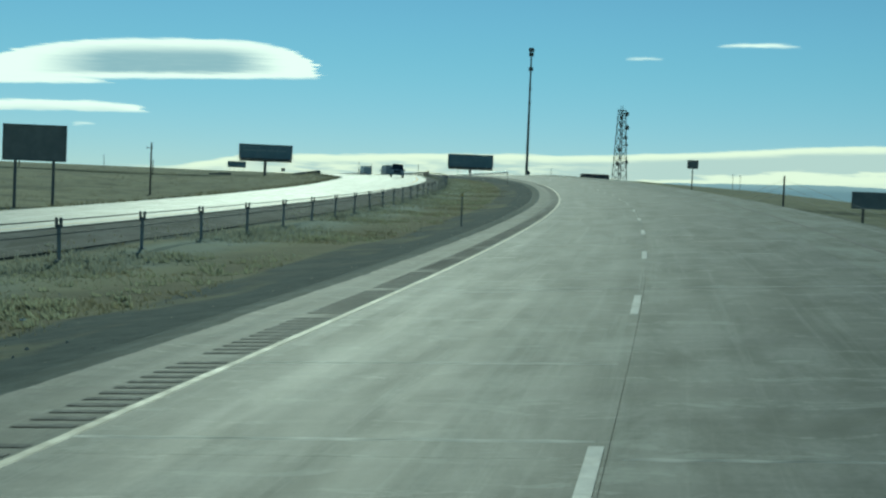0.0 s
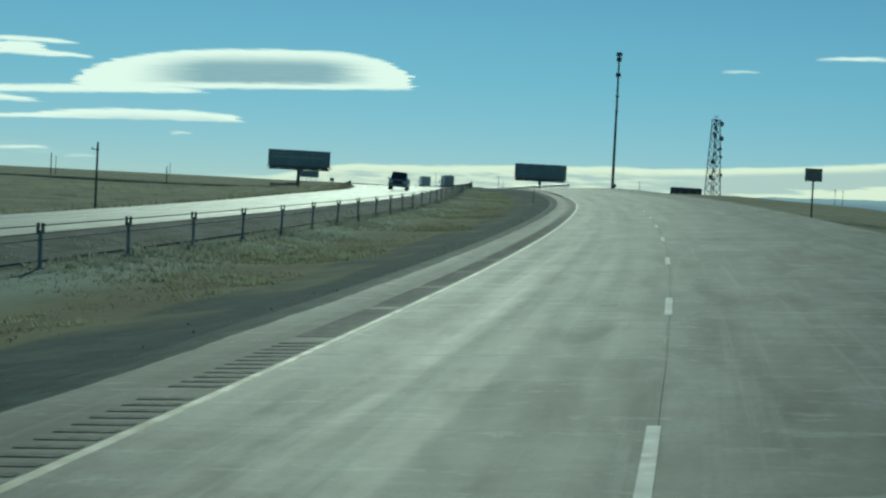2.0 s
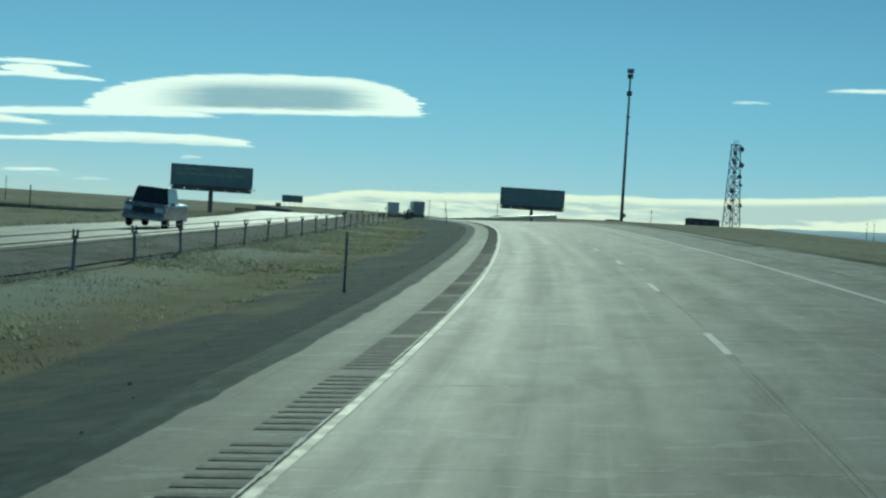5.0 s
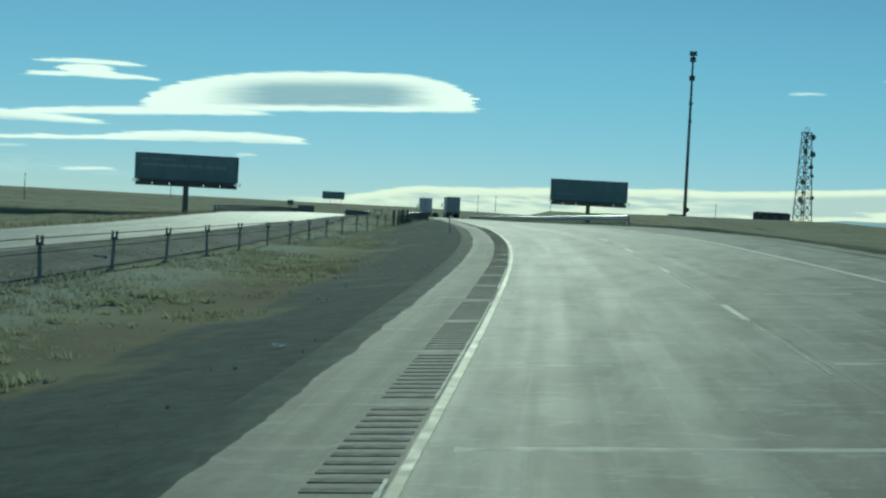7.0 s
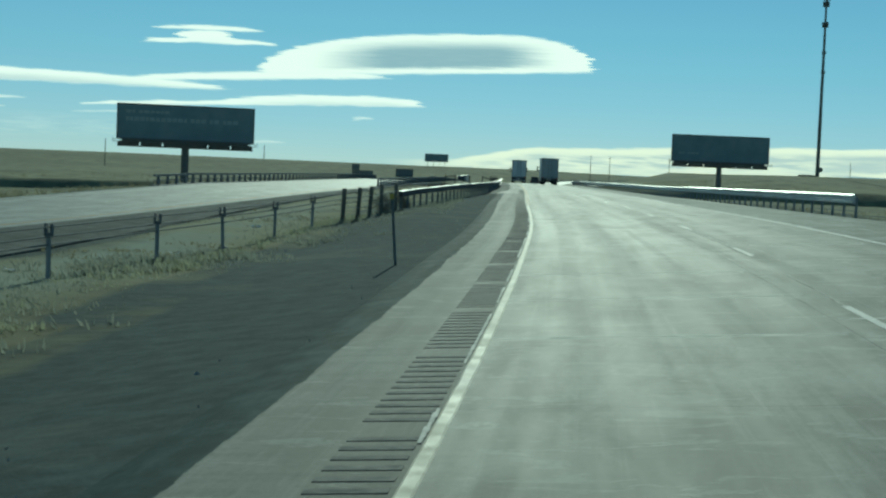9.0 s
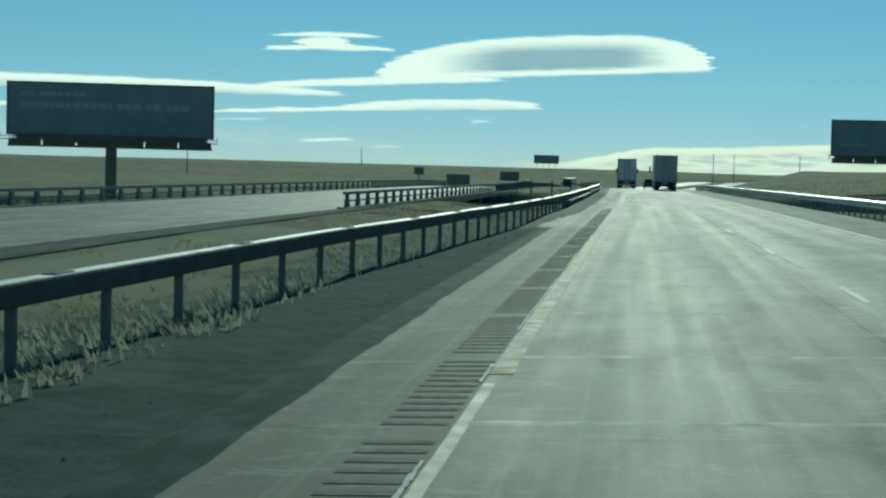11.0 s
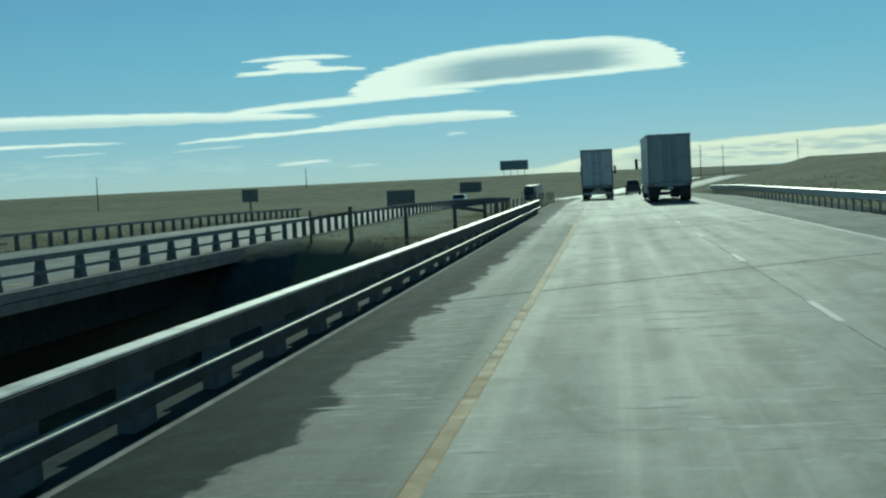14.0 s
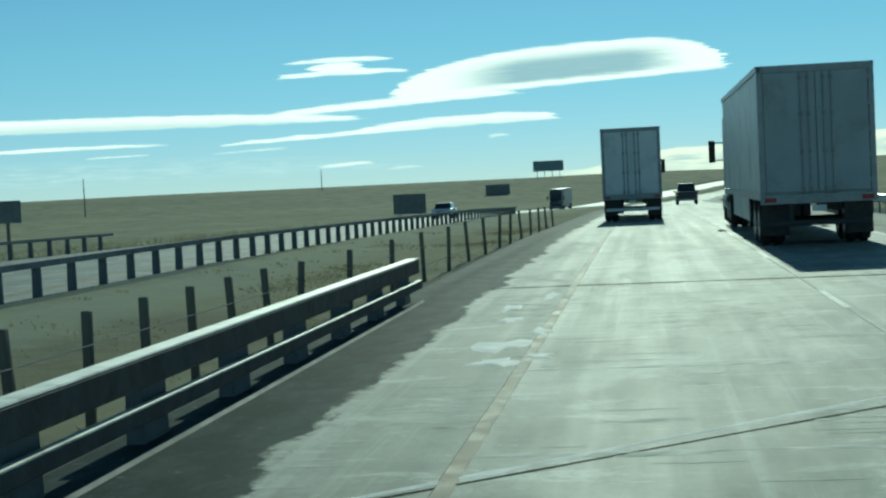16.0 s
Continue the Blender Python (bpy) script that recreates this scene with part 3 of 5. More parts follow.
def build_ground():
    ys = list(np.arange(-300, -60, 20.0)) + list(np.arange(-60, 390, 3.0)) + list(np.arange(390, 480, 1.0)) + list(np.arange(480, 640, 3.0)) + list(np.arange(640, 1400, 20.0)) + list(np.geomspace(1400, 4600, 26))
    ds = [-4600, -3400, -2500, -1800, -1500, -1300, -1100, -900, -700, -550, -400, -300, -220, -160, -120, -95, -78, -64, -55, -48, -42, -38, -35, -32, -30, -28, -26.4, -25.2, -24.7]
    ds += [-23, -19, -15, -12.7, -12.2] + list(np.arange(-11.6, -1.6, 0.6)) + [-1.55, -1.2, 0.5, 4, 8, 10.2, 10.6, 11.4, 12.4, 13.6, 15, 17, 20, 24, 30, 38, 50, 70, 100, 140, 190, 260, 350, 480, 650, 900, 1200, 1700, 2500, 3500, 4600]
    rows, gr, pl = [], [], []
    for y in ys:
        lx, s = line_x(y)
        n = math.sqrt(1 + s * s)
        row, g, h = [], [], []
        for d in ds:
            x = lx + d * n
            z = height(x, y)
            if -1.45 < d < 10.5 or -24.65 < d < -12.3:
                z -= 0.12
            elif abs(d) < 400:
                amp = 0.13 if -9.7 < d < -3.4 else 0.03 if -11 < d < -2.2 else (0.5 if abs(d) > 45 else 0.15 if d < -26 or d > 13 else 0.02)
                z += amp * (noise.noise(Vector((x * 0.12, y * 0.12, 0))) + 0.5 * noise.noise(Vector((x * 0.5, y * 0.5, 3))))
            else:
                z += 1.6 * noise.noise(Vector((x * 0.004, y * 0.004, 7)))
            lip = gully_lip(d) + 1.2 * noise.noise(Vector((d * 0.8, 4, 6)))
            gap = lerp(y, [lip, lip + 13, lip + 53, lip + 61], [0, 1, 1, 0])
            z -= 3.6 * gap * gap * (3 - 2 * gap) * lerp(abs(d + 7), [0, 40, 160, 260], [1, 1, 0.4, 0])
            row.append((x, y, z))
            v = 0.0
            reach = gravel_reach(y)
            if d > reach and d < 13.5:
                v = 1.0 if d > reach + 1.4 else 0.6
            elif -12.5 < d < -9.9:
                v = 1.0
            elif -9.9 <= d < -8.5:
                v = 0.2
            elif 13.5 <= d < 60 and 150 < y < 450:
                v = 0.8 * lerp(d, [16, 26, 48], [1, 0.7, 0]) * lerp(y, [150, 185, 400, 450], [0, 1, 1, 0])
            elif -27 < d < -24:
                v = 0.8
            g.append(max(v, 0.4 * gap if -13 < d < 40 else 0.0))
            h.append(lerp(d, [-9.9, -9.2, -8.0, -7.0, -6.0, -3.0, -2.0], [0, 1, 0.8, 0, -0.9, -0.9, 0]) * lerp(y, [20, 60, 290, 330], [0.7, 1, 1, 0.5]))
            if 372 < y < 480 and -12.4 < d < -3:
                h[-1] = -0.5 * lerp(y, [372, 395], [0.2, 1])
        rows.append(row), gr.append(g), pl.append(h)
    return sheet("ground", rows, GROUND, {"gravel": gr, "pale": pl}, "structure", "dry tan prairie with grey gravel beside the highway", "ground")


build_ground()


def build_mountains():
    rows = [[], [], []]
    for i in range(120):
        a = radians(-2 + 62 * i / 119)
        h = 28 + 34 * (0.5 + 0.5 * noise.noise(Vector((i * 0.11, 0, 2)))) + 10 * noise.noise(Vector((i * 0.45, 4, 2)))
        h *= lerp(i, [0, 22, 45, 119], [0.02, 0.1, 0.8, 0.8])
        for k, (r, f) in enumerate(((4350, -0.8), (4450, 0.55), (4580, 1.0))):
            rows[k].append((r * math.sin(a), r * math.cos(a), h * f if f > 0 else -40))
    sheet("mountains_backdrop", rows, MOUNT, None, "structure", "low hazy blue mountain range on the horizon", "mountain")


build_mountains()

# ---- pavements ----
YS = list(np.arange(-60, 660, 3.0)) + list(np.arange(660, 1250, 15.0))
ROAD = empty("road", Matrix(), "two-lane concrete highway carriageway with transverse joints", "road", kind="structure")
band("road_bed", YS, [-0.05, 1.8, 3.66, 5.5, 7.4], FILL, -0.012, 0.0, parent=ROAD)
band("distant_inner_shoulder", [639.0] + [y for y in YS if 639 < y < 1250], [MED_NEAR, -0.7, 0.0], DECKMAT, 0.0, 0.12, label="pale concrete inner shoulder far past the bridge", category="shoulder")
band("right_shoulder", YS, [7.36, 9.0, RIGHT_EDGE], SHOULDERMAT, 0.0, 0.12, label="wide grey outer shoulder beside the traffic lane", category="shoulder")
apron_ys = [float(v) for v in np.arange(-60, 240, 3.0)]
sheet("outer_apron", [[at(y, 10.38 + (lerp(y, [110, 150, 240], [14.0, 13.1, 10.6]) - 10.38) * u, 0.03 if u > 0 else -0.02) for u in (0.0, 0.1, 0.5, 1.0)] for y in apron_ys], APRON,
      {"across": [[10.4, 10.7, 12.0, 13.1] for y in apron_ys], "along": [[y] * 4 for y in apron_ys]}, "structure", "pale grey gravel apron beyond the outer shoulder", "shoulder")
LEFTROAD = band("far_road", YS, [LEFT_FAR, -21, -18.4, -15, LEFT_NEAR], FARROADMAT, 0.0, 0.12, label="sunlit pale concrete carriageway for oncoming traffic", category="road")


band("far_inner_shoulder", list(np.arange(-60, 400, 3.0)), [-12.46, -11.7, -10.9, -10.2], FARSIDE, 0.035, 0.12, label="dark asphalt shoulder beside the far carriageway", category="shoulder")


def worn_line(name, y0, y1, d, w, material, label, lift=0.006):
    """A painted line with chipped, wavering edges."""
    rows = []
    y = y0
    while y < y1:
        a = 0.008 * noise.noise(Vector((y * 1.1, d, 0))) + 0.006 * noise.noise(Vector((y * 4.1, d, 5)))
        b2 = 0.008 * noise.noise(Vector((y * 1.3, d, 9))) + 0.006 * noise.noise(Vector((y * 3.7, d, 3)))
        rows.append([at(y, d - w / 2 + a, -0.003), at(y, d - w / 2 + a + 0.02, lift), at(y, d + w / 2 + b2 - 0.02, lift), at(y, d + w / 2 + b2, -0.003)])
        y += 0.3 if y < 560 else 3.0
    return sheet(name, rows, material, None, "structure", label, "road marking")


# the first stretch is paler through wear and painted-in glare
worn_line("edge_line_faded_glare", -20.0, 340.0, 0.05, 0.12, FADEDGLARE, "edge line of faded yellow paint, with sun glare in its near-white colour")
worn_line("edge_line_worn", 340.3, 409.0, 0.09, 0.24, STAIN, "broad edge line of tan paint worn down to the concrete")
worn_line("edge_line_yellow", 409.1, 484.0, 0.06, 0.15, YELLOW, "worn yellow edge line along the inner shoulder")
worn_line("edge_line_rubbed", 484.1, 700.0, 0.06, 0.14, RUBBED, "reddish tan edge line rubbed almost away")
band("shoulder_seam", list(np.arange(-30, 205, 3.0)), [8.42, 8.56], SEAL, 0.006, label="dark sealed seam along the outer shoulder", category="road joint")
band("edge_line_white", list(np.arange(172, 900, 3.0)), [7.2, 7.36], WHITELINE, 0.006, label="worn white edge line along the outer shoulder", category="road marking")
band("far_edge_line", list(np.arange(-60, 900, 3.0)), [-23.0, -22.86], WHITELINE, 0.006, label="white edge line on the far carriageway", category="road marking")
band("far_inner_line", list(np.arange(-60, 900, 3.0)), [-13.65, -13.5], YELLOW, 0.006, label="yellow edge line on the far carriageway", category="road marking")


def lane_line(y):
    """How far the lane line runs from the edge line."""
    return lerp(y, [0, 60, 140, 240, 268, 282, 296, 322, 337, 375, 395], [3.57, 3.63, 3.64, 3.56, 3.85, 4.03, 4.2, 4.28, 4.36, 3.8, 3.68])


def dashes():
    for k in range(-5, 62):
        c = lerp(k, [-5, 1, 5, 10, 18, 26, 62], [-50, 21.2, 69.0, 129.2, 229.9, 336.7, 790.0])
        if 378 < c < 428:
            continue
        y0, y1 = c - 1.48, c + 1.48
        o = lane_line((y0 + y1) / 2)
        d = band("lane_dash", [y0, (y0 + y1) / 2, y1], [o - 0.05, o + 0.05], WHITELINE, 0.005)
        tagged(d, "short worn white dash of the lane line", "road marking", "lane dashes")
        for lane in (-18.4,):
            e = band("lane_dash", [y0, y1], [lane - 0.06, lane + 0.06], WHITELINE, 0.006)
            tagged(e, "short white dash on the far carriageway", "road marking", "far lane dashes")


dashes()

# ---- barriers ----
def sweep(name, pts, prof, material, parent, label="", closed=True):
    """A profile of (across, up) pairs carried along points, upright."""
    n, k = len(pts), len(prof)
    verts, faces = [], []
    for i, p in enumerate(pts):
        t = (pts[min(i + 1, n - 1)] - pts[max(i - 1, 0)])
        side = Vector((t.y, -t.x, 0)).normalized()
        for a, u in prof:
            verts.append(tuple(p + side * a + Vector((0, 0, u))))
    kk = k if closed else k - 1
    for i in range(n - 1):
        for j in range(kk):
            a, b = i * k + j, i * k + (j + 1) % k
            faces.append((a, b, b + k, a + k))
    if closed:
        faces.append(tuple(range(k - 1, -1, -1)))
        faces.append(tuple(range((n - 1) * k, n * k)))
    me = bpy.data.meshes.new(name)
    me.from_pydata(verts, [], faces)
    me.validate()
    bm = bmesh.new()
    bm.from_mesh(me)
    bmesh.ops.recalc_face_normals(bm, faces=bm.faces)
    bm.to_mesh(me)
    bm.free()
    me.materials.append(material)
    ob = new(name, me)
    ob.parent = parent
    ob.matrix_world = Matrix()
    if label:
        tagged(ob, label)
    return ob


def shared(name, me, m, parent):
    ob = new(name, me)
    ob.parent = parent
    ob.matrix_world = m
    return ob


def mesh_of(bm, material, name):
    me = bpy.data.meshes.new(name)
    bm.to_mesh(me)
    bm.free()
    me.materials.append(material)
    return me


def ring(r, n=6):
    return [(r * math.cos(2 * math.pi * i / n), r * math.sin(2 * math.pi * i / n)) for i in range(n)]


CABLE_Y = [-60, 40, 95, 160, 245, 262, 280, 290, 300, 308, 313, 316.5, 318, 320.3, 326, 350]
CABLE_D = [-9.3, -9.35, -9.75, -10.1, -10.0, -9.8, -9.1, -8.45, -7.6, -6.84, -6.4, -5.9, -5.65, -5.45, -5.0, -4.2]


def cable_barrier():
    b = empty("cable_barrier", Matrix.Translation(at(100, -9.9)), "galvanised cable barrier with slim steel posts in the median", "road barrier")
    bm = bmesh.new()
    add_box(bm, 0, 0, 0.34, 0.07, 0.09, 0.98, 0.008)
    add_box(bm, 0, 0, 0.01, 0.2, 0.2, 0.05, 0.02)
    me = mesh_of(bm, STEEL, "post")
    bm = bmesh.new()
    add_box(bm, -0.055, 0, 0.88, 0.035, 0.12, 0.22, 0.006)
    add_box(bm, 0.055, 0, 0.88, 0.035, 0.12, 0.22, 0.006)
    add_box(bm, 0, 0, 0.81, 0.14, 0.11, 0.05, 0.006)
    clip = mesh_of(bm, DARKSTEEL, "cable_bracket")
    rnd = random.Random(3)
    for k in range(-10, 49):
        y = lerp(k, [-10, 0, 10, 21, 35, 42, 45, 47, 48], [-21.5, 34.0, 91.4, 155.2, 240.4, 281.9, 299.1, 308.5, 312.9])
        d = lerp(y, CABLE_Y, CABLE_D)
        m = Matrix.Translation(at(y, d)) @ pose(0, 0, 0, rnd.uniform(-2, 2), rnd.uniform(-2.5, 2.5), turn(y))
        shared("cable_bracket", clip, m, shared("post", me, m, b))
    for h in (0.62, 0.76, 0.93):
        pts = [at(float(v), lerp(float(v), CABLE_Y, CABLE_D), h) for v in np.arange(-40, 326, 5.55)]
        sweep("cable", pts, ring(0.016), DARKSTEEL, b)


cable_barrier()


def timber_fence():
    """Stout timber posts with wires where the median narrows."""
    b = empty("timber_post_fence", Matrix.Translation(at(320, -6.7)), "row of stout weathered timber posts with slack wires in the median", "fence")
    me = mesh_of(box(0, 0, 0.42, 0.13, 0.13, 1.34, 0.02), WOOD, "post")
    rnd = random.Random(5)
    ys = [316.4, 318.2, 320.3, 322.7, 325.9]
    for y in ys:
        shared("post", me, Matrix.Translation(at(y, lerp(y, CABLE_Y, CABLE_D))) @ pose(0, 0, 0, rnd.uniform(-3, 3), rnd.uniform(-4, 4), turn(y)), b)
    for h in (0.45, 0.8):
        pts = [at(y, lerp(y, CABLE_Y, CABLE_D) + 0.09, h + rnd.uniform(-0.03, 0.03)) for y in ys]
        sweep("wire", pts, ring(0.010), STEEL, b)


timber_fence()

W_BEAM = [(0.0, 0.0), (0.08, 0.03), (0.08, 0.09), (0.01, 0.13), (0.01, 0.18), (0.08, 0.22), (0.08, 0.28), (0.0, 0.31), (-0.02, 0.31), (-0.02, 0.0)]

BOX_BEAM = [(-0.075, 0.0), (0.075, 0.0), (0.09, 0.015), (0.09, 0.195), (0.075, 0.21), (-0.075, 0.21), (-0.09, 0.195), (-0.09, 0.015)]


def guardrail(name, label, ys, dfun, step, side=1, material=STEEL, boxed=False):
    g = empty(name, Matrix.Translation(at(ys[0], dfun(ys[0]))), label, "guardrail")
    bm = box(0, 0, 0.22, 0.08, 0.12, 0.72, 0.01) if boxed else add_box(box(0, 0, 0.28, 0.07, 0.13, 0.86, 0.01), 0.09 * side, 0, 0.58, 0.12, 0.12, 0.3, 0.01)
    me = mesh_of(bm, DARKSTEEL if boxed else STEEL, "post")
    y = ys[0] + 0.6
    while y < ys[1]:
        shared("post", me, Matrix.Translation(at(y, dfun(y))) @ pose(0, 0, 0, 0, 0, turn(y)), g)
        y += step
    prof = [(a * side, u) for a, u in W_BEAM]
    pts = [at(float(v), dfun(float(v)) + 0.17 * side, 0.45) for v in np.arange(ys[0], ys[1], 1.9)]
    if boxed:
        prof = BOX_BEAM
        pts = [at(float(v), dfun(float(v)) + 0.05 * side, 0.57) for v in np.arange(ys[0], ys[1] + 0.1, 1.9)]
        plate = mesh_of(add_box(box(0, 0.0, 0.80, 0.13, 0.5, 0.014, 0.004), 0, 0, 0.806, 0.04, 0.34, 0.02, 0.004), DARKSTEEL, "splice_plate")
        y = ys[0] + 3.0
        while y < ys[1]:
            shared("splice_plate", plate, Matrix.Translation(at(y, dfun(y) + 0.05 * side)) @ pose(0, 0, 0, 0, 0, turn(y)), g)
            y += 5.85
        # added sheet whose pale colour holds the sun glare on the beam's top
        sweep("beam_sunlit_top", [p + Vector((0, 0, 0.211)) for p in pts], [(-0.085, 0), (0.085, 0), (0.08, 0.012), (-0.08, 0.012)], SUNTOPSTEEL, g, "thin sheet in sunlit tone on top of the beam")
    sweep("beam", pts, prof, material, g, "galvanised box beam in the tone of its shaded face" if boxed else "galvanised corrugated steel beam")
    return g


guardrail("guardrail_near", "galvanised box-beam guardrail on dark posts beside the inner shoulder", (326.2, 405.0), lambda y: lerp(y, [326, 332, 340, 360, 382, 405], [-4.9, -4.6, -4.1, -3.2, -2.6, -2.3]), 2.2, 1, BRIDGESTEEL, True)
guardrail("guardrail_outer", "galvanised guardrail on steel posts beside the outer shoulder", (318.0, 560.0), lambda y: 10.55, 1.95, -1, GALV)


def bridge(name, label, d0, d1, y0, y1):
    b = empty(name, Matrix.Translation(at(430, (d0 + d1) / 2)), label, "bridge", kind="structure")
    ys = [float(v) for v in np.arange(y0, y1, 2.0)]
    pts = [at(y, (d0 + d1) / 2, 0) for y in ys]
    w = (d1 - d0) / 2
    sweep("deck", pts, [(-w, -0.13), (w, -0.13), (w, -0.36), (w - 0.3, -0.42), (-w + 0.3, -0.42), (-w, -0.36)], DECKCONC, b)
    for k in range(4):
        o = -w + 1.9 + k * (2 * w - 3.8) / 3
        # dark steel puts the shade below the deck into the girders' colour
        sweep("girder", pts, [(o - 0.25, -0.41), (o + 0.25, -0.41), (o + 0.25, -1.6), (o - 0.25, -1.6)], RAILSTEEL, b, "steel girder darkened for the shade under the deck")
    return b


bridge("bridge_near", "concrete girder bridge carrying the highway over a gully", -2.75, 10.9, BRIDGE[0] - 8, BRIDGE[1] + 15)
bridge("bridge_far", "concrete girder bridge carrying the far carriageway", -25.1, -11.9, BRIDGE[0] - 30, BRIDGE[1] + 5)


def bridge_rail(name, label, y0, y1, d, side, step=2.5, h=0.78):
    """Two box rails on deep plate posts over a low concrete curb."""
    g = empty(name, Matrix.Translation(at(y0, d)), label, "bridge railing")
    ys = [float(v) for v in np.arange(y0, y1 + 0.1, 2.05)]
    curb = [(-0.6, -0.2), (0.2, -0.2), (0.2, 0.09), (0.15, 0.13), (-0.6, 0.13)]
    sweep("curb", [at(y, d) for y in ys], [(a * side, u) for a, u in (curb if side > 0 else curb[::-1])], CURB, g, "stained grey concrete curb")
    # added paler strip: the sun caught by the curb's inner edge, as colour
    sweep("curb_edge_highlight", [at(y, d + 0.185 * side, 0.104) for y in ys], [(-0.04, 0.0), (0.03, -0.03), (0.035, -0.005), (-0.02, 0.035)], CONC, g, "paler strip painting the sun along the curb's edge")
    bm = bmesh.new()
    add_box(bm, -0.07 * side, 0, h * 0.5 + 0.02, 0.14, 0.6, h - 0.14, 0.01, 0.9)
    me = mesh_of(bm, DARKSTEEL, "post")
    y = y0 + 0.5
    while y < y1:
        shared("post", me, Matrix.Translation(at(y, d)) @ pose(0, 0, 0, 0, 0, turn(y)), g)
        y += step
    rail = BOX_BEAM
    # rails in shaded tone; added pale sheets paint the sun on their tops
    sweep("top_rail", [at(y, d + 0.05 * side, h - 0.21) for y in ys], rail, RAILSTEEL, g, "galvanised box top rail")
    sweep("rail_sunlit_top", [at(y, d + 0.05 * side, h + 0.001) for y in ys], [(-0.085, 0), (0.085, 0), (0.08, 0.012), (-0.08, 0.012)], SUNTOPSTEEL, g, "thin sheet in sunlit tone on top of the rail")
    sweep("lower_sunlit_top", [at(y, d + 0.125 * side, h - 0.339) for y in ys], [(-0.04, 0), (0.046, 0), (0.046, 0.012), (-0.04, 0.012)], SUNTOPSTEEL, g, "thin sheet in sunlit tone on top of the lower rail")
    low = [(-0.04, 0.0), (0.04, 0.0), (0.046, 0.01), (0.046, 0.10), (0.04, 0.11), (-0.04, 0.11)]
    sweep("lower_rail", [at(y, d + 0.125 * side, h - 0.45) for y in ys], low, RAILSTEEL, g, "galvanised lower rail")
    return g


bridge_rail("bridge_railing_near", "two-rail galvanised bridge railing on a concrete curb beside the inner shoulder", 404.5, 504, -2.3, 1)


def baluster_rail(name, label, y0, y1, d, step, side, pw=0.62, taper=0.55):
    """Tapered posts with slim rails, as on the far bridge."""
    g = empty(name, Matrix.Translation(at(y0, d)), label, "bridge railing")
    bm = bmesh.new()
    add_box(bm, 0, 0, 0.36, 0.2, pw, 0.72, 0.02, taper)
    me = mesh_of(bm, DARKSTEEL, "post")
    y = y0
    while y < y1:
        shared("post", me, Matrix.Translation(at(y, d)) @ pose(0, 0, 0, 0, 0, turn(y)), g)
        y += step
    ys = [float(v) for v in np.linspace(y0 - 1, y1 + 0.4, int((y1 - y0) / step) + 2)]
    for h, r in ((0.66, 0.07), (0.34, 0.035)) if pw > 0.3 else ((0.66, 0.07),):
        sweep("rail", [at(v, d + 0.05 * side, h) for v in ys], [(-r, 0), (r, 0), (r, 2 * r), (-r, 2 * r)], STEEL, g)
    if pw > 0.3:
        sweep("curb", [at(v, d) for v in ys], [(-0.3, -0.14), (0.3, -0.14), (0.3, 0.08), (-0.3, 0.08)], CONC, g)
    return g


baluster_rail("far_bridge_railing", "bridge railing with tapered dark posts and slim rails", 400, 483, -12.2, 2.9, 1)
baluster_rail("median_railing", "long low railing with slim dark posts beside the far carriageway", 484.5, 640, -12.2, 2.2, 1, 0.16, 0.9)
baluster_rail("far_bridge_railing_outer", "outer bridge railing with tapered dark posts on the far bridge", 374, 486, -24.9, 2.9, -1)
baluster_rail("outer_railing", "low railing with slim dark posts beyond the far carriageway", 487.5, 555, -24.9, 2.2, -1, 0.16, 0.9)


# ---- billboards, masts, signs ----
def ground_z(x, y):
    return height(x, y)


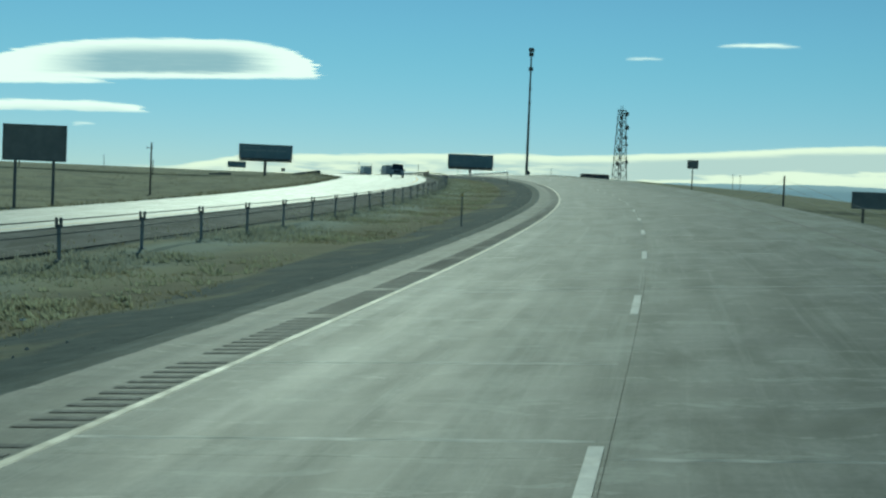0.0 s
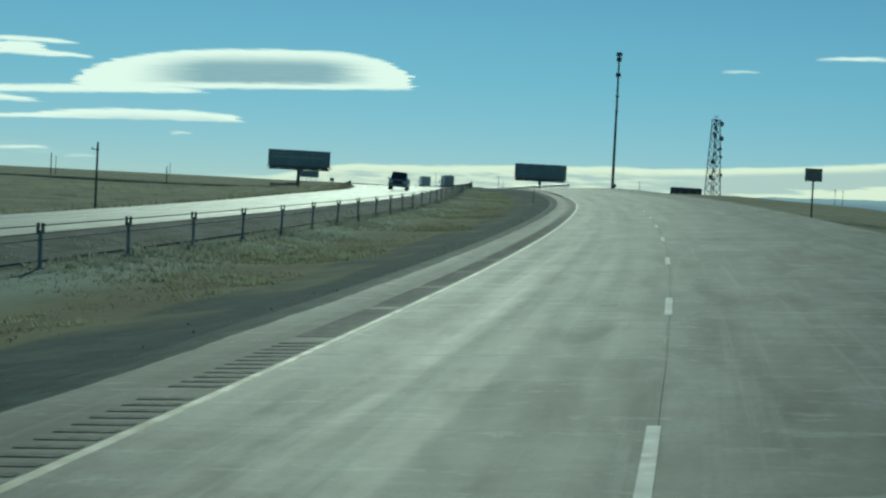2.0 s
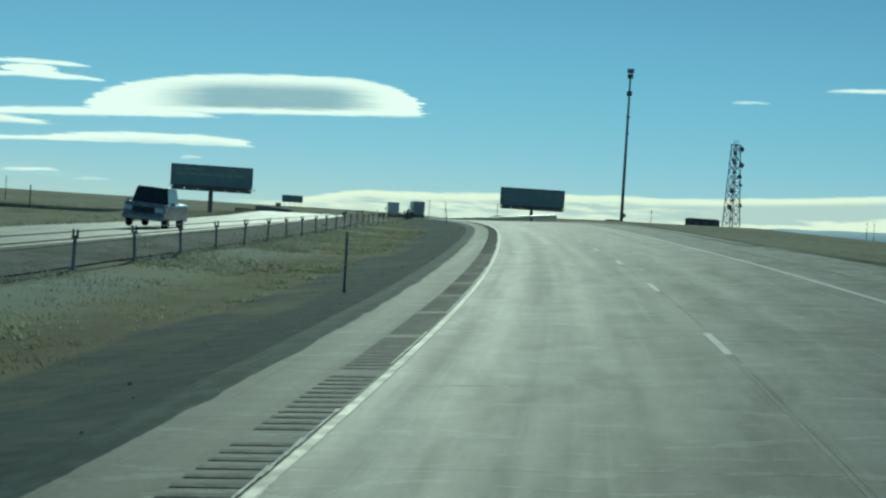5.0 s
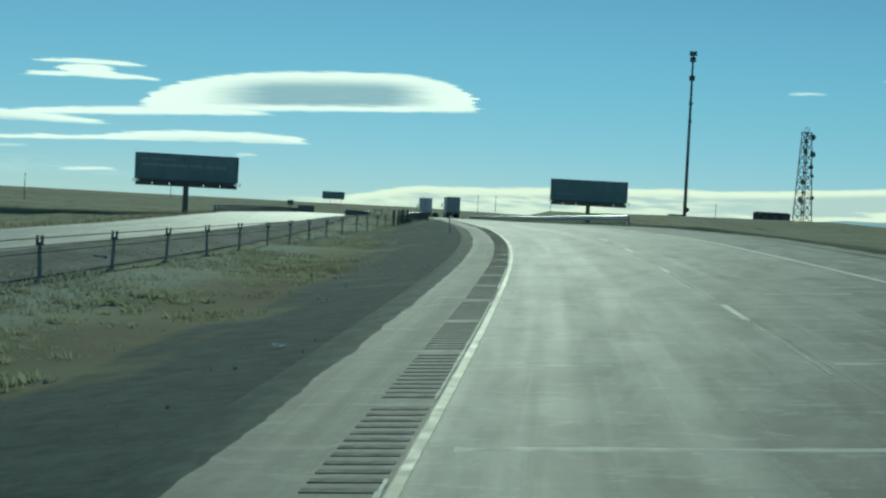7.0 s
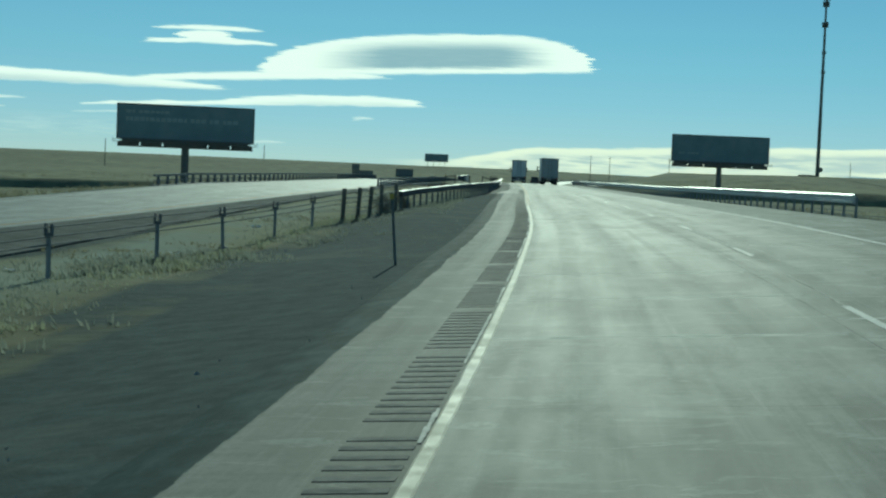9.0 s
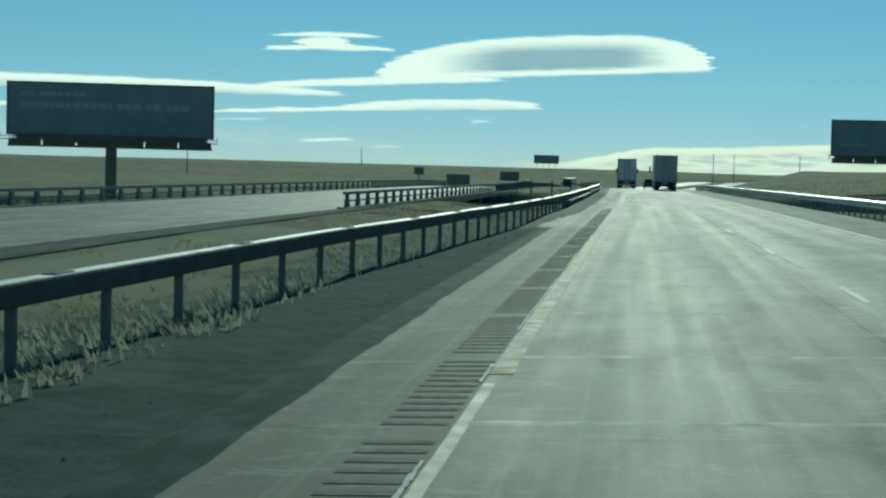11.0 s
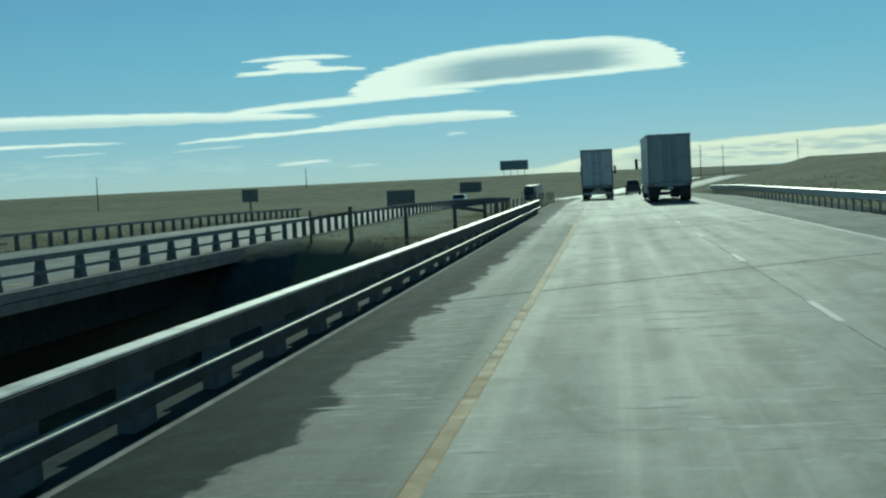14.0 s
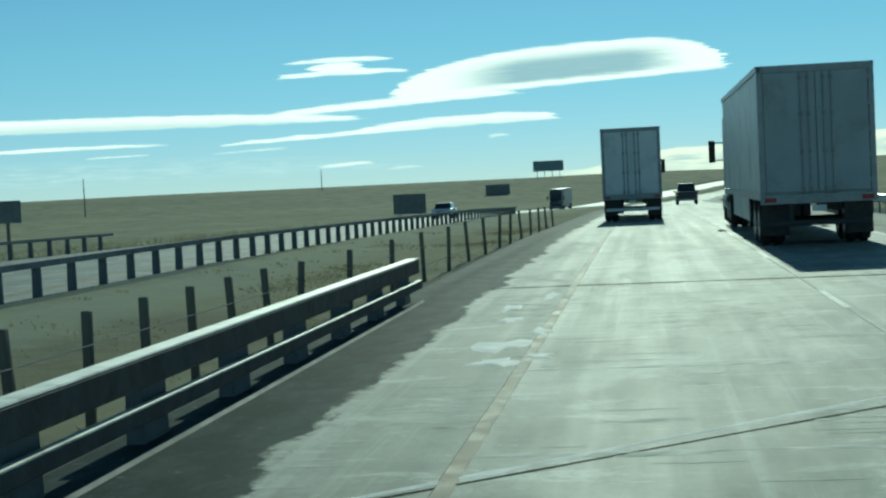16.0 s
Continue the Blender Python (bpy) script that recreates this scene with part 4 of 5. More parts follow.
def billboard(label, left, right, z_top, h, z_base, posts=1, face_to_camera=True, rows=(), walkway=True):
    """A flat bulletin on posts: face panel, frame, catwalk, pole."""
    l, r = Vector((*left, 0)), Vector((*right, 0))
    w = (r - l).length
    mid = (l + r) / 2
    rz = math.degrees(math.atan2((r - l).y, (r - l).x))
    b = empty("billboard", pose(mid.x, mid.y, z_base, 0, 0, rz), label, "billboard")
    zt = z_top - z_base
    zb = zt - h
    part("face_panel", box(0, 0, (zt + zb) / 2, w, 0.16, h, 0.02), BOARD if rows is not None else BOARDBACK, b)
    bm = bmesh.new()
    for s in (-1, 1):
        add_box(bm, s * (w / 2 + 0.03), 0, (zt + zb) / 2, 0.14, 0.26, h + 0.2)
        add_box(bm, 0, 0, (zt if s > 0 else zb) + s * 0.04, w + 0.2, 0.26, 0.14)
    part("frame", bm, DARKSTEEL, b)
    for row, (u0, u1, z, hh) in enumerate(rows or ()):
        rnd = random.Random(row)
        u = u0
        while u < u1:
            bw = rnd.uniform(0.25, 0.6)
            part("lettering_bar", box(-w / 2 + (u + bw / 2) * w / 14.6, -0.085, zb + z, bw * w / 14.6, 0.012, hh), LETTER, b)
            u += bw + rnd.choice((0.12, 0.12, 0.4))
    if walkway:
        bm = bmesh.new()
        for k in range(6):
            add_box(bm, -w / 2 + (k + 0.5) * w / 6, -0.1, zb - 0.62, w / 6 - 0.12, 0.08, 0.55, 0.01)
        add_box(bm, 0, -0.05, zb - 0.85, w, 0.1, 0.14)
        part("apron", bm, DARKSTEEL, b, "dark slatted apron under the face")
        part("catwalk", add_box(box(0, -0.75, zb - 0.42, w + 0.8, 0.75, 0.06), 0, -1.1, zb - 0.2, w + 0.8, 0.04, 0.05), DARKSTEEL, b)
        for k in range(7):
            u = -w / 2 + 0.4 + k * (w - 0.8) / 6
            bm = box(u, -0.35, zb - 0.52, 0.1, 1.5, 0.14)
            add_box(bm, u, 0.12, (zt + zb) / 2 - 0.2, 0.1, 0.12, h + 0.5)
            add_box(bm, u, -1.1, zb - 0.3, 0.04, 0.04, 0.3)
            part("stringer", bm, DARKSTEEL, b)
        for s in (-1, 1):
            part("end_rail", add_box(box(s * (w / 2 + 0.4), -0.75, zb - 0.02, 0.05, 0.75, 0.05), s * (w / 2 + 0.4), -1.1, zb - 0.2, 0.05, 0.05, 0.45), DARKSTEEL, b)
    if posts == 1:
        part("column", cyl((0, 0.45, -1.2), (0, 0.45, zb + 0.3), 0.42, 0.4, 16), DARKSTEEL, b, "single dark steel column")
        part("torsion_beam", cyl((-w / 2 + 0.5, 0.45, zb - 0.1), (w / 2 - 0.5, 0.45, zb - 0.1), 0.26, 0.26, 12), DARKSTEEL, b)
    else:
        for k in range(posts):
            u = -w / 2 + w * (k + 0.5) / posts if posts > 2 else (-1, 1)[k] * w * 0.31
            part("column", add_box(box(u, 0.2, (zt + zb) / 4 - 0.6, 0.26, 0.3, (zt + zb) / 2 + 1.6), u, 0.2, (zt + zb) / 2, 0.2, 0.22, h), DARKSTEEL, b)
    return b


billboard("large dark single-column billboard with faint pale lettering beyond the far carriageway", (30.3, 441.3), (44.8, 443.1), 10.4, 3.65, 2.2, 1, rows=((0.9, 5.2, 2.9, 0.3), (0.9, 12.5, 2.1, 0.42)))
billboard("large dark single-column billboard beyond the outer shoulder", (102.3, 511.0), (116.9, 510.2), 11.45, 3.9, 3.6, 1, rows=((1.0, 4.0, 1.2, 0.25),))
billboard("distant dark billboard on several legs on the prairie rise", (74.6, 1202), (88.0, 1203), 12.4, 4.4, 2.0, 4, rows=(), walkway=False)
billboard("dark timber-legged billboard seen from behind beyond the far carriageway", (-12.4, 170.5), (-6.2, 169.6), 5.95, 3.5, -3.2, 2, rows=None, walkway=False)
billboard("dark guide sign seen from behind far along the highway", (43.4, 853), (50.8, 852), 2.5, 4.4, -3.2, 2, rows=None, walkway=False)
billboard("smaller dark guide sign seen from behind in the distance", (58.6, 1039), (66.8, 1038), 3.3, 4.8, -3.0, 2, rows=None, walkway=False)


def monopole():
    x, y, z0, z1 = 250.87, 997, 6.0, 90.3
    m = empty("cell_mast", pose(x, y, z0), "tall slim steel communication mast with antenna clusters", "mast")
    h = z1 - z0
    part("pole", cyl((0, 0, -1), (0, 0, h), 0.95, 0.45, 12), DARKSTEEL, m)
    for k, (u, s) in enumerate(((0.985, 1.5), (0.95, 1.2), (0.84, 1.15), (0.69, 0.8), (0.585, 0.7))):
        for i in range(6 if k < 3 else 3):
            a = 2 * math.pi * i / (6 if k < 3 else 3)
            bm = box(s * math.cos(a), s * math.sin(a), h * u, 0.5, 0.5, 2.4 if k < 3 else 1.2)
            add_cyl(bm, (0, 0, h * u), (s * math.cos(a), s * math.sin(a), h * u), 0.1, None, 5)
            part("antenna", bm, DARKSTEEL, m)
    part("dish", cyl((0.9, -0.6, 5), (0.9, -1.1, 5), 1.1, 1.2, 12), DARKSTEEL, m)
    part("equipment_hut", box(-4, 3, 1.0, 7, 5, 3.0, 0.1), SHED, m)
    return m


monopole()


def lattice_tower():
    x, y, z0, z1 = 337, 1075, 8.0, 57.8
    t = empty("lattice_tower", pose(x, y, z0, 0, 0, 20), "steel lattice tower crowded with dishes and antennas", "tower")
    h = z1 - z0
    wid = lambda u: 3.7 * (1 - u) + 1.9 * u
    corners = ((-1, -1), (1, -1), (1, 1), (-1, 1))
    for a, b in corners:
        part("leg", cyl((a * wid(0), b * wid(0), -1), (a * wid(1), b * wid(1), h), 0.32, 0.24, 6), DARKSTEEL, t)
    n = 9
    for k in range(n):
        u0, u1 = k / n, (k + 1) / n
        for i in range(4):
            a, b = corners[i], corners[(i + 1) % 4]
            p = lambda c, u: (c[0] * wid(u), c[1] * wid(u), h * u)
            part("brace", cyl(p(a, u0), p(b, u1), 0.13, None, 5), DARKSTEEL, t)
            part("brace", cyl(p(b, u0), p(a, u1), 0.13, None, 5), DARKSTEEL, t)
            part("girt", cyl(p(a, u1), p(b, u1), 0.15, None, 5), DARKSTEEL, t)
    for dx, dz, r in ((2.6, 0.95, 1.7), (-2.2, 0.9, 1.3), (3.0, 0.76, 1.8), (-2.6, 0.8, 1.2), (2.4, 0.62, 1.2), (-3.2, 0.45, 1.5), (3.2, 0.52, 1.0), (-3.8, 0.25, 1.6), (3.9, 0.28, 1.3)):
        part("dish", cyl((dx, -2.0, h * dz), (dx + 0.2, -2.9, h * dz), r, r * 0.9, 12), DARKSTEEL, t)
    bm = bmesh.new()
    for dx in (-1.4, 0, 1.4):
        add_cyl(bm, (dx, 0, h - 1), (dx, 0, h + 3.0), 0.14, None, 5)
    part("whip_antennas", bm, DARKSTEEL, t)
    part("top_platform", box(0, 0, h, 4.6, 4.6, 0.4), DARKSTEEL, t)


lattice_tower()


def shed(label, x, y, z, w, d, h, rz=0):
    s = empty("utility_shed", pose(x, y, z, 0, 0, rz), label, "shed")
    part("wall", box(0, 0, h * 0.42, w, d, h * 0.84 + 0.8), SHED, s)
    bm = bmesh.new()
    vs = [bm.verts.new(p) for p in ((-w / 2 - 0.4, -d / 2 - 0.4, h * 0.8), (w / 2 + 0.4, -d / 2 - 0.4, h * 0.8), (w / 2 + 0.4, d / 2 + 0.4, h * 0.8), (-w / 2 - 0.4, d / 2 + 0.4, h * 0.8), (-w / 2 - 0.4, 0, h), (w / 2 + 0.4, 0, h))]
    for f in ((0, 1, 5, 4), (2, 3, 4, 5), (0, 4, 3), (1, 2, 5), (0, 3, 2, 1)):
        bm.faces.new([vs[i] for i in f])
    part("roof", bm, SHED, s)
    for k in range(3):
        part("door", box(-w / 3 + k * w / 3, -d / 2 - 0.03, h * 0.35, w / 6, 0.06, h * 0.6), DARKSTEEL, s)


shed("low dark utility shed beside the lattice tower", 311, 1047, 7.6, 18, 8, 5.0, 12)


def pole(x, y, z0, z1, r=0.15, arm=True, label="weathered wooden utility pole on the prairie"):
    p = empty("utility_pole", pose(x, y, z0), label, "utility pole", "prairie poles")
    part("shaft", cyl((0, 0, -0.8), (0, 0, z1 - z0), r, r * 0.7, 8), WOOD, p)
    if arm:
        part("crossarm", box(-0.25, 0, z1 - z0 - 0.9, 1.0, 0.1, 0.12), WOOD, p)
        part("insulator", cyl((-0.65, 0, z1 - z0 - 0.85), (-0.65, 0, z1 - z0 - 0.6), 0.05, 0.04, 6), STEEL, p)
    return p


pole(3.93, 263.3, -2.4, 6.44, 0.17)
pole(7.1, 430, -1.6, 5.0, 0.15, False)
for px, py, pz in ((-40, 640, 9.4), (-14.5, 1154, 13.0), (-75, 1010, 12.0), (-130, 900, 11.0), (-185, 860, 11.0)):
    pole(px, py, ground_z(px, py) - 0.2, pz, 0.22, False)
for px, py, pz in ((165, 1150, 15), (182, 1200, 15), (205, 1130, 15), (395, 1010, 16), (420, 1060, 16), (292, 1090, 16)):
    pole(px, py, ground_z(px, py) - 0.3, pz, 0.2, True, "distant wooden utility pole beside the highway")


def road_sign(x, y, z_top, w, h, post, label, rz=0, legs=1):
    zg = ground_z(x, y)
    s = empty("road_sign", pose(x, y, zg, 0, 0, rz), label, "road sign")
    zt = z_top - zg
    part("panel", box(0, 0, zt - h / 2, w, 0.03, h, 0.01), SIGNBACK, s, "unpainted aluminium back")
    for k in range(legs):
        u = 0 if legs == 1 else (-1, 1)[k] * w * 0.3
        part("post", box(u, 0.06, (zt - 0.1) / 2 - 0.3, post, post, zt + 0.5, 0.008), WOOD, s)
    return s


road_sign(62.3, 172.1, 5.45, 1.25, 0.95, 0.12, "dark square sign on a single post beyond the outer shoulder", -12)
road_sign(32.4, 65.6, 2.05, 2.6, 0.75, 0.12, "low dark panel on two short posts beyond the outer shoulder", -20, 2)
road_sign(53.04, 552.4, 4.95, 1.35, 1.05, 0.14, "dark square sign seen from behind beyond the far carriageway", 0)


def delineator(y, d, h=1.25, lean=0):
    p = empty("delineator_post", Matrix.Translation(at(y, d)) @ pose(0, 0, 0, 0, lean, turn(y)), "slim dark delineator post in the median gravel", "delineator", "delineators")
    part("stake", box(0, 0, h / 2 - 0.1, 0.05, 0.07, h + 0.2, 0.006), DARKSTEEL, p)
    part("reflector", box(0, -0.04, h - 0.08, 0.08, 0.012, 0.1), REFLECT, p)


delineator(57.6, -2.9)
delineator(182.5, -3.0)
delineator(295.6, -2.3, 1.35, -5)
delineator(410.9, -7.08, 1.35)


def wire_fence_gate():
    """H-shaped brace posts and a run of timber posts in the median past the bridge."""
    g = empty("median_fence", Matrix.Translation(at(490, -6)), "timber fence with braced corner posts and short posts in the median", "fence")
    me = mesh_of(box(0, 0, 0.44, 0.145, 0.145, 1.6, 0.02), WOOD, "post")
    me2 = mesh_of(box(0, 0, 0.4, 0.085, 0.085, 1.3, 0.015), WOOD, "short_post")
    return g, me, me2


FENCE, FPOST, FSHORT = wire_fence_gate()
for fy, fd, big in ((476.7, -9.65, 0), (478.3, -8.4, 1), (479.9, -6.5, 1), (482.1, -4.8, 1), (484.3, -3.75, 1)):
    shared("post", FPOST if big else FSHORT, Matrix.Translation(at(fy, fd)) @ pose(0, 0, 0, 0, 0, turn(fy)), FENCE)
sweep("brace", [at(478.3, -8.4, 1.0), at(476.7, -9.65, 0.75)], [(-0.06, -0.06), (0.06, -0.06), (0.06, 0.06), (-0.06, 0.06)], WOOD, FENCE)
sweep("brace", [at(482.1, -4.8, 1.12), at(484.3, -3.75, 0.8)], [(-0.06, -0.06), (0.06, -0.06), (0.06, 0.06), (-0.06, 0.06)], WOOD, FENCE)
rnd_f = random.Random(9)
for fy in (485.9, 487.4, 488.9, 490.5, 492.1, 493.7, 495.3, 497.0, 498.7, 500.4, 504.0, 508.1, 512.2, 516.2, 520.2, 524.2, 528.2, 531.6, 536.0, 540.0, 544.1, 548.2, 552.2):
    fd = lerp(fy, [485, 500, 520, 560], [-3.6, -3.5, -3.3, -2.9])
    shared("short_post", FSHORT, Matrix.Translation(at(fy, fd)) @ pose(0, 0, 0, rnd_f.uniform(-3, 3), rnd_f.uniform(-4, 4), turn(fy)), FENCE)
for hh in (0.35, 0.75):
    sweep("wire", [at(float(v), lerp(float(v), [485, 500, 520, 560], [-3.6, -3.5, -3.3, -2.9]) + 0.06, hh) for v in np.arange(486, 556, 3.3)], ring(0.005), STEEL, FENCE)


def row_fence():
    """Right-of-way wire fence on the slope beyond the outer shoulder."""
    spots = [(lerp(y, [54, 81, 136, 179, 330], [25.6, 34.4, 52.2, 62.6, 99.0]), y) for y in (40.0, 81.2, 136.0, 200.0, 260.0, 320.0)]
    g = empty("wire_fence", pose(52.2, 136.0, ground_z(52.2, 136.0)), "thin wire fence on timber stakes beyond the outer shoulder", "fence")
    me = mesh_of(cyl((0, 0, -1.5), (0, 0, 1.7), 0.06, 0.05, 6), WOOD, "stake")
    for x, y in spots:
        shared("stake", me, pose(x, y, ground_z(x, y)), g)
    for h in (0.8, 1.15, 1.5):
        sweep("wire", [Vector((x, y, ground_z(x, y) + h)) for x, y in spots], ring(0.008, 4), STEEL, g)


row_fence()


# ---- vehicles ----
def wheel(parent, x, y, r, w, dual=False):
    for o in ((-w * 0.55, w * 0.55) if dual else (0,)):
        bm = bmesh.new()
        add_cyl(bm, (x + o - w / 2, y, r), (x + o + w / 2, y, r), r, None, 20)
        bmesh.ops.bevel(bm, geom=[e for e in bm.edges if len(e.link_faces) == 2 and any(len(f.verts) > 6 for f in e.link_faces)], offset=r * 0.12, segments=2, affect="EDGES")
        t = part("tyre", bm, RUBBER, parent)
        bm = cyl((x + o - w / 2 - 0.006, y, r), (x + o + w / 2 + 0.006, y, r), r * 0.56, None, 16)
        add_cyl(bm, (x + o - w / 2 - 0.03, y, r), (x + o + w / 2 + 0.03, y, r), r * 0.2, None, 10)
        part("rim", bm, TRIM, t)


def semi_truck(label, y, d, skin, sleeper=CABRED, rz=0.0, length=16.0, bar=PLATE):
    """A box-trailer semi; its rear bumper is at the origin, it heads along +y."""
    p = at(y, d)
    k = lerp(y, BANK_Y, BANK_S)
    t = empty("semi_truck", Matrix.Translation(p) @ pose(0, 0, 0, 0, -math.degrees(math.atan(k)), turn(y) + rz), label, "truck")
    L, W, zb, zt = length, 2.59, 1.10, 4.11
    bm = box(0, L / 2, (zb + zt) / 2, W - 0.04, L - 0.06, zt - zb, 0.03)
    part("trailer_body", bm, skin, t)
    bm = bmesh.new()
    for s in (-1, 1):
        add_box(bm, s * (W / 2 - 0.06), 0.0, (zb + zt) / 2, 0.13, 0.12, zt - zb, 0.01)
        add_box(bm, s * (W / 2), L / 2, zb + 0.05, 0.03, L, 0.16)
        add_box(bm, s * (W / 2), L / 2, zt - 0.06, 0.03, L, 0.14)
    add_box(bm, 0, 0, zt - 0.08, W, 0.12, 0.17, 0.01)
    add_box(bm, 0, 0, zb - 0.02, W, 0.16, 0.22, 0.01)
    part("rear_frame", bm, TRIM, t, "aluminium rear frame and side rails")
    for s in (-1, 1):
        bm = box(s * 0.585, -0.02, (zb + zt) / 2, 1.15, 0.05, zt - zb - 0.3, 0.008)
        for zz in np.linspace(zb + 0.35, zt - 0.35, 5):
            add_box(bm, s * 1.12, -0.04, float(zz), 0.14, 0.05, 0.09)
        door = part("rear_door", bm, skin, t)
        for o in (0.17, 0.34):
            bm = cyl((s * o, -0.07, zb + 0.08), (s * o, -0.07, zt - 0.16), 0.02, None, 8)
            for zz in (zb + 0.2, zb + 1.05, zb + 1.9, zt - 0.3):
                add_box(bm, s * o, -0.05, zz, 0.09, 0.06, 0.1)
            part("lock_rod", bm, TRIM, door)
        part("tail_lamp", box(s * 1.08, -0.09, zb - 0.03, 0.26, 0.03, 0.1, 0.01), RED, t, "red tail lamp")
        part("mud_flap", box(s * 0.95, 0.55, 0.62, 0.62, 0.02, 0.75), BLACK, t)
        part("bumper_strut", box(s * 0.62, 0.1, 0.8, 0.1, 0.12, 0.6), BLACK, t)
    part("underride_bar", box(0, 0.05, 0.53, 2.35, 0.11, 0.12, 0.01), bar, t, "striped pale underride bar" if bar is PLATE else "dark steel underride bar")
    part("licence_bar", box(0.0, -0.06, 0.86, 0.32, 0.02, 0.14), PLATE, t, "white blank plate")
    part("slider_frame", add_box(box(-0.5, 2.6, 0.92, 0.14, 4.2, 0.3), 0.5, 2.6, 0.92, 0.14, 4.2, 0.3), BLACK, t)
    for yy in (1.35, 2.65):
        part("axle", cyl((-1.0, yy, 0.52), (1.0, yy, 0.52), 0.1, None, 8), BLACK, t)
        for s in (-1, 1):
            wheel(t, s * 0.98, yy, 0.51, 0.27, True)
    for s in (-1, 1):
        part("side_skirt", box(s * (W / 2 - 0.05), L * 0.52, 0.78, 0.03, L * 0.44, 0.6), skin, t)
        part("landing_gear", box(s * 0.7, L - 3.4, 0.6, 0.14, 0.14, 1.1), BLACK, t)
    # tractor
    cy0 = L - 1.2
    part("chassis", add_box(box(-0.45, cy0 + 2.6, 0.85, 0.12, 7.0, 0.28), 0.45, cy0 + 2.6, 0.85, 0.12, 7.0, 0.28), BLACK, t)
    bm = box(0, cy0 + 3.0, 2.35, 2.36, 2.6, 2.6, 0.12)
    bmesh.ops.translate(bm, verts=[v for v in bm.verts if v.co.z > 3.2 and v.co.y > cy0 + 3], vec=(0, -0.5, 0))
    cab = part("cab", bm, sleeper, t)
    bm = box(0, cy0 + 5.1, 1.6, 1.9, 1.9, 1.1, 0.18)
    bmesh.ops.translate(bm, verts=[v for v in bm.verts if v.co.z > 1.9 and v.co.y > cy0 + 5.2], vec=(0, 0, -0.25))
    part("hood", bm, sleeper, cab)
    part("windscreen", box(0, cy0 + 4.31, 2.7, 2.0, 0.04, 0.75, 0.01), GLASS, cab)
    bm = box(0, cy0 + 2.4, 3.75, 2.2, 1.7, 0.6, 0.15)
    part("roof_fairing", bm, sleeper, cab)
    for s in (-1, 1):
        bm = box(s * 1.55, cy0 + 4.0, 2.45, 0.22, 0.1, 0.75, 0.03)
        part("mirror", bm, BLACK, cab)
        part("mirror_arm", add_box(box(s * 1.35, cy0 + 4.0, 2.75, 0.4, 0.04, 0.04), s * 1.35, cy0 + 4.0, 2.15, 0.4, 0.04, 0.04), BLACK, cab)
        part("exhaust_stack", cyl((s * 1.1, cy0 + 1.5, 1.0), (s * 1.1, cy0 + 1.5, 3.9), 0.08, None, 10), TRIM, cab)
        part("fuel_tank", cyl((s * 0.95, cy0 + 2.0, 0.75), (s * 0.95, cy0 + 3.6, 0.75), 0.32, None, 14), TRIM, t)
        wheel(t, s * 1.0, cy0 + 5.2, 0.51, 0.3)
        for yy in (cy0 - 0.2, cy0 + 1.1):
            wheel(t, s * 0.95, yy, 0.51, 0.27, True)
    part("front_bumper", box(0, cy0 + 6.1, 0.65, 2.3, 0.22, 0.4, 0.05), TRIM, t)
    return t


semi_truck("white box-trailer semi truck in the passing lane", 550, 0.7, WHITEPAINT)
semi_truck("grey box-trailer semi truck in the outer lane", 516, 5.2, GREYPAINT, bar=BLACK)


def car(label, y, d, paint, kind="pickup", facing=1):
    """A pickup or saloon: body with wheel arches cut by dark wells, glasshouse, wheels, lamps. facing -1: towards -y."""
    p = at(y, d)
    k = lerp(y, BANK_Y, BANK_S)
    c = empty("pickup_truck" if kind == "pickup" else "car", Matrix.Translation(p) @ pose(0, 0, 0, 0, -math.degrees(math.atan(k)), turn(y) + (0 if facing > 0 else 180)), label, "pickup" if kind == "pickup" else "car")
    hgt, L = (1.9, 5.6) if kind == "pickup" else (1.5, 4.7)
    belt = hgt * 0.58
    bm = box(0, 0, (belt + 0.35) / 2 + 0.1, 1.95, L, belt - 0.3, 0.12)
    if kind == "pickup":
        bmesh.ops.translate(bm, verts=[v for v in bm.verts if v.co.z > 0.8 and v.co.y > L / 2 - 0.4], vec=(0, -0.15, -0.05))
    part("body", bm, paint, c)
    cy, cl = (0.35, 2.6) if kind == "pickup" else (-0.1, 2.7)
    bm = box(0, cy, (belt + hgt) / 2, 1.75, cl, hgt - belt, 0.06, 0.82)
    part("glasshouse", bm, GLASS, c, "dark glazed cabin")
    part("roof", box(0, cy - 0.05, hgt, 1.42, cl * 0.74, 0.07, 0.03), paint, c)
    for s in (-1, 1):
        for yy in (-L * 0.3, L * 0.3):
            wheel(c, s * 0.84, yy, hgt * 0.2, 0.24)
        part("headlamp", box(s * 0.72, L / 2 + 0.0, belt - 0.22, 0.36, 0.05, 0.2, 0.02), PLATE, c, "clear headlamp")
        part("tail_lamp", box(s * 0.85, -L / 2, belt - 0.2, 0.16, 0.05, 0.3, 0.02), RED, c, "red tail lamp")
        part("mirror", box(s * 1.05, cy + cl * 0.4, belt + 0.1, 0.2, 0.1, 0.16, 0.03), paint, c)
    part("grille", box(0, L / 2 + 0.01, belt - 0.25, 0.95, 0.04, 0.28), BLACK, c)
    part("bumper", box(0, L / 2 + 0.06, 0.5, 1.9, 0.16, 0.22, 0.04), TRIM, c)
    part("rear_bumper", box(0, -L / 2 - 0.05, 0.5, 1.9, 0.14, 0.2, 0.04), TRIM, c)
    return c


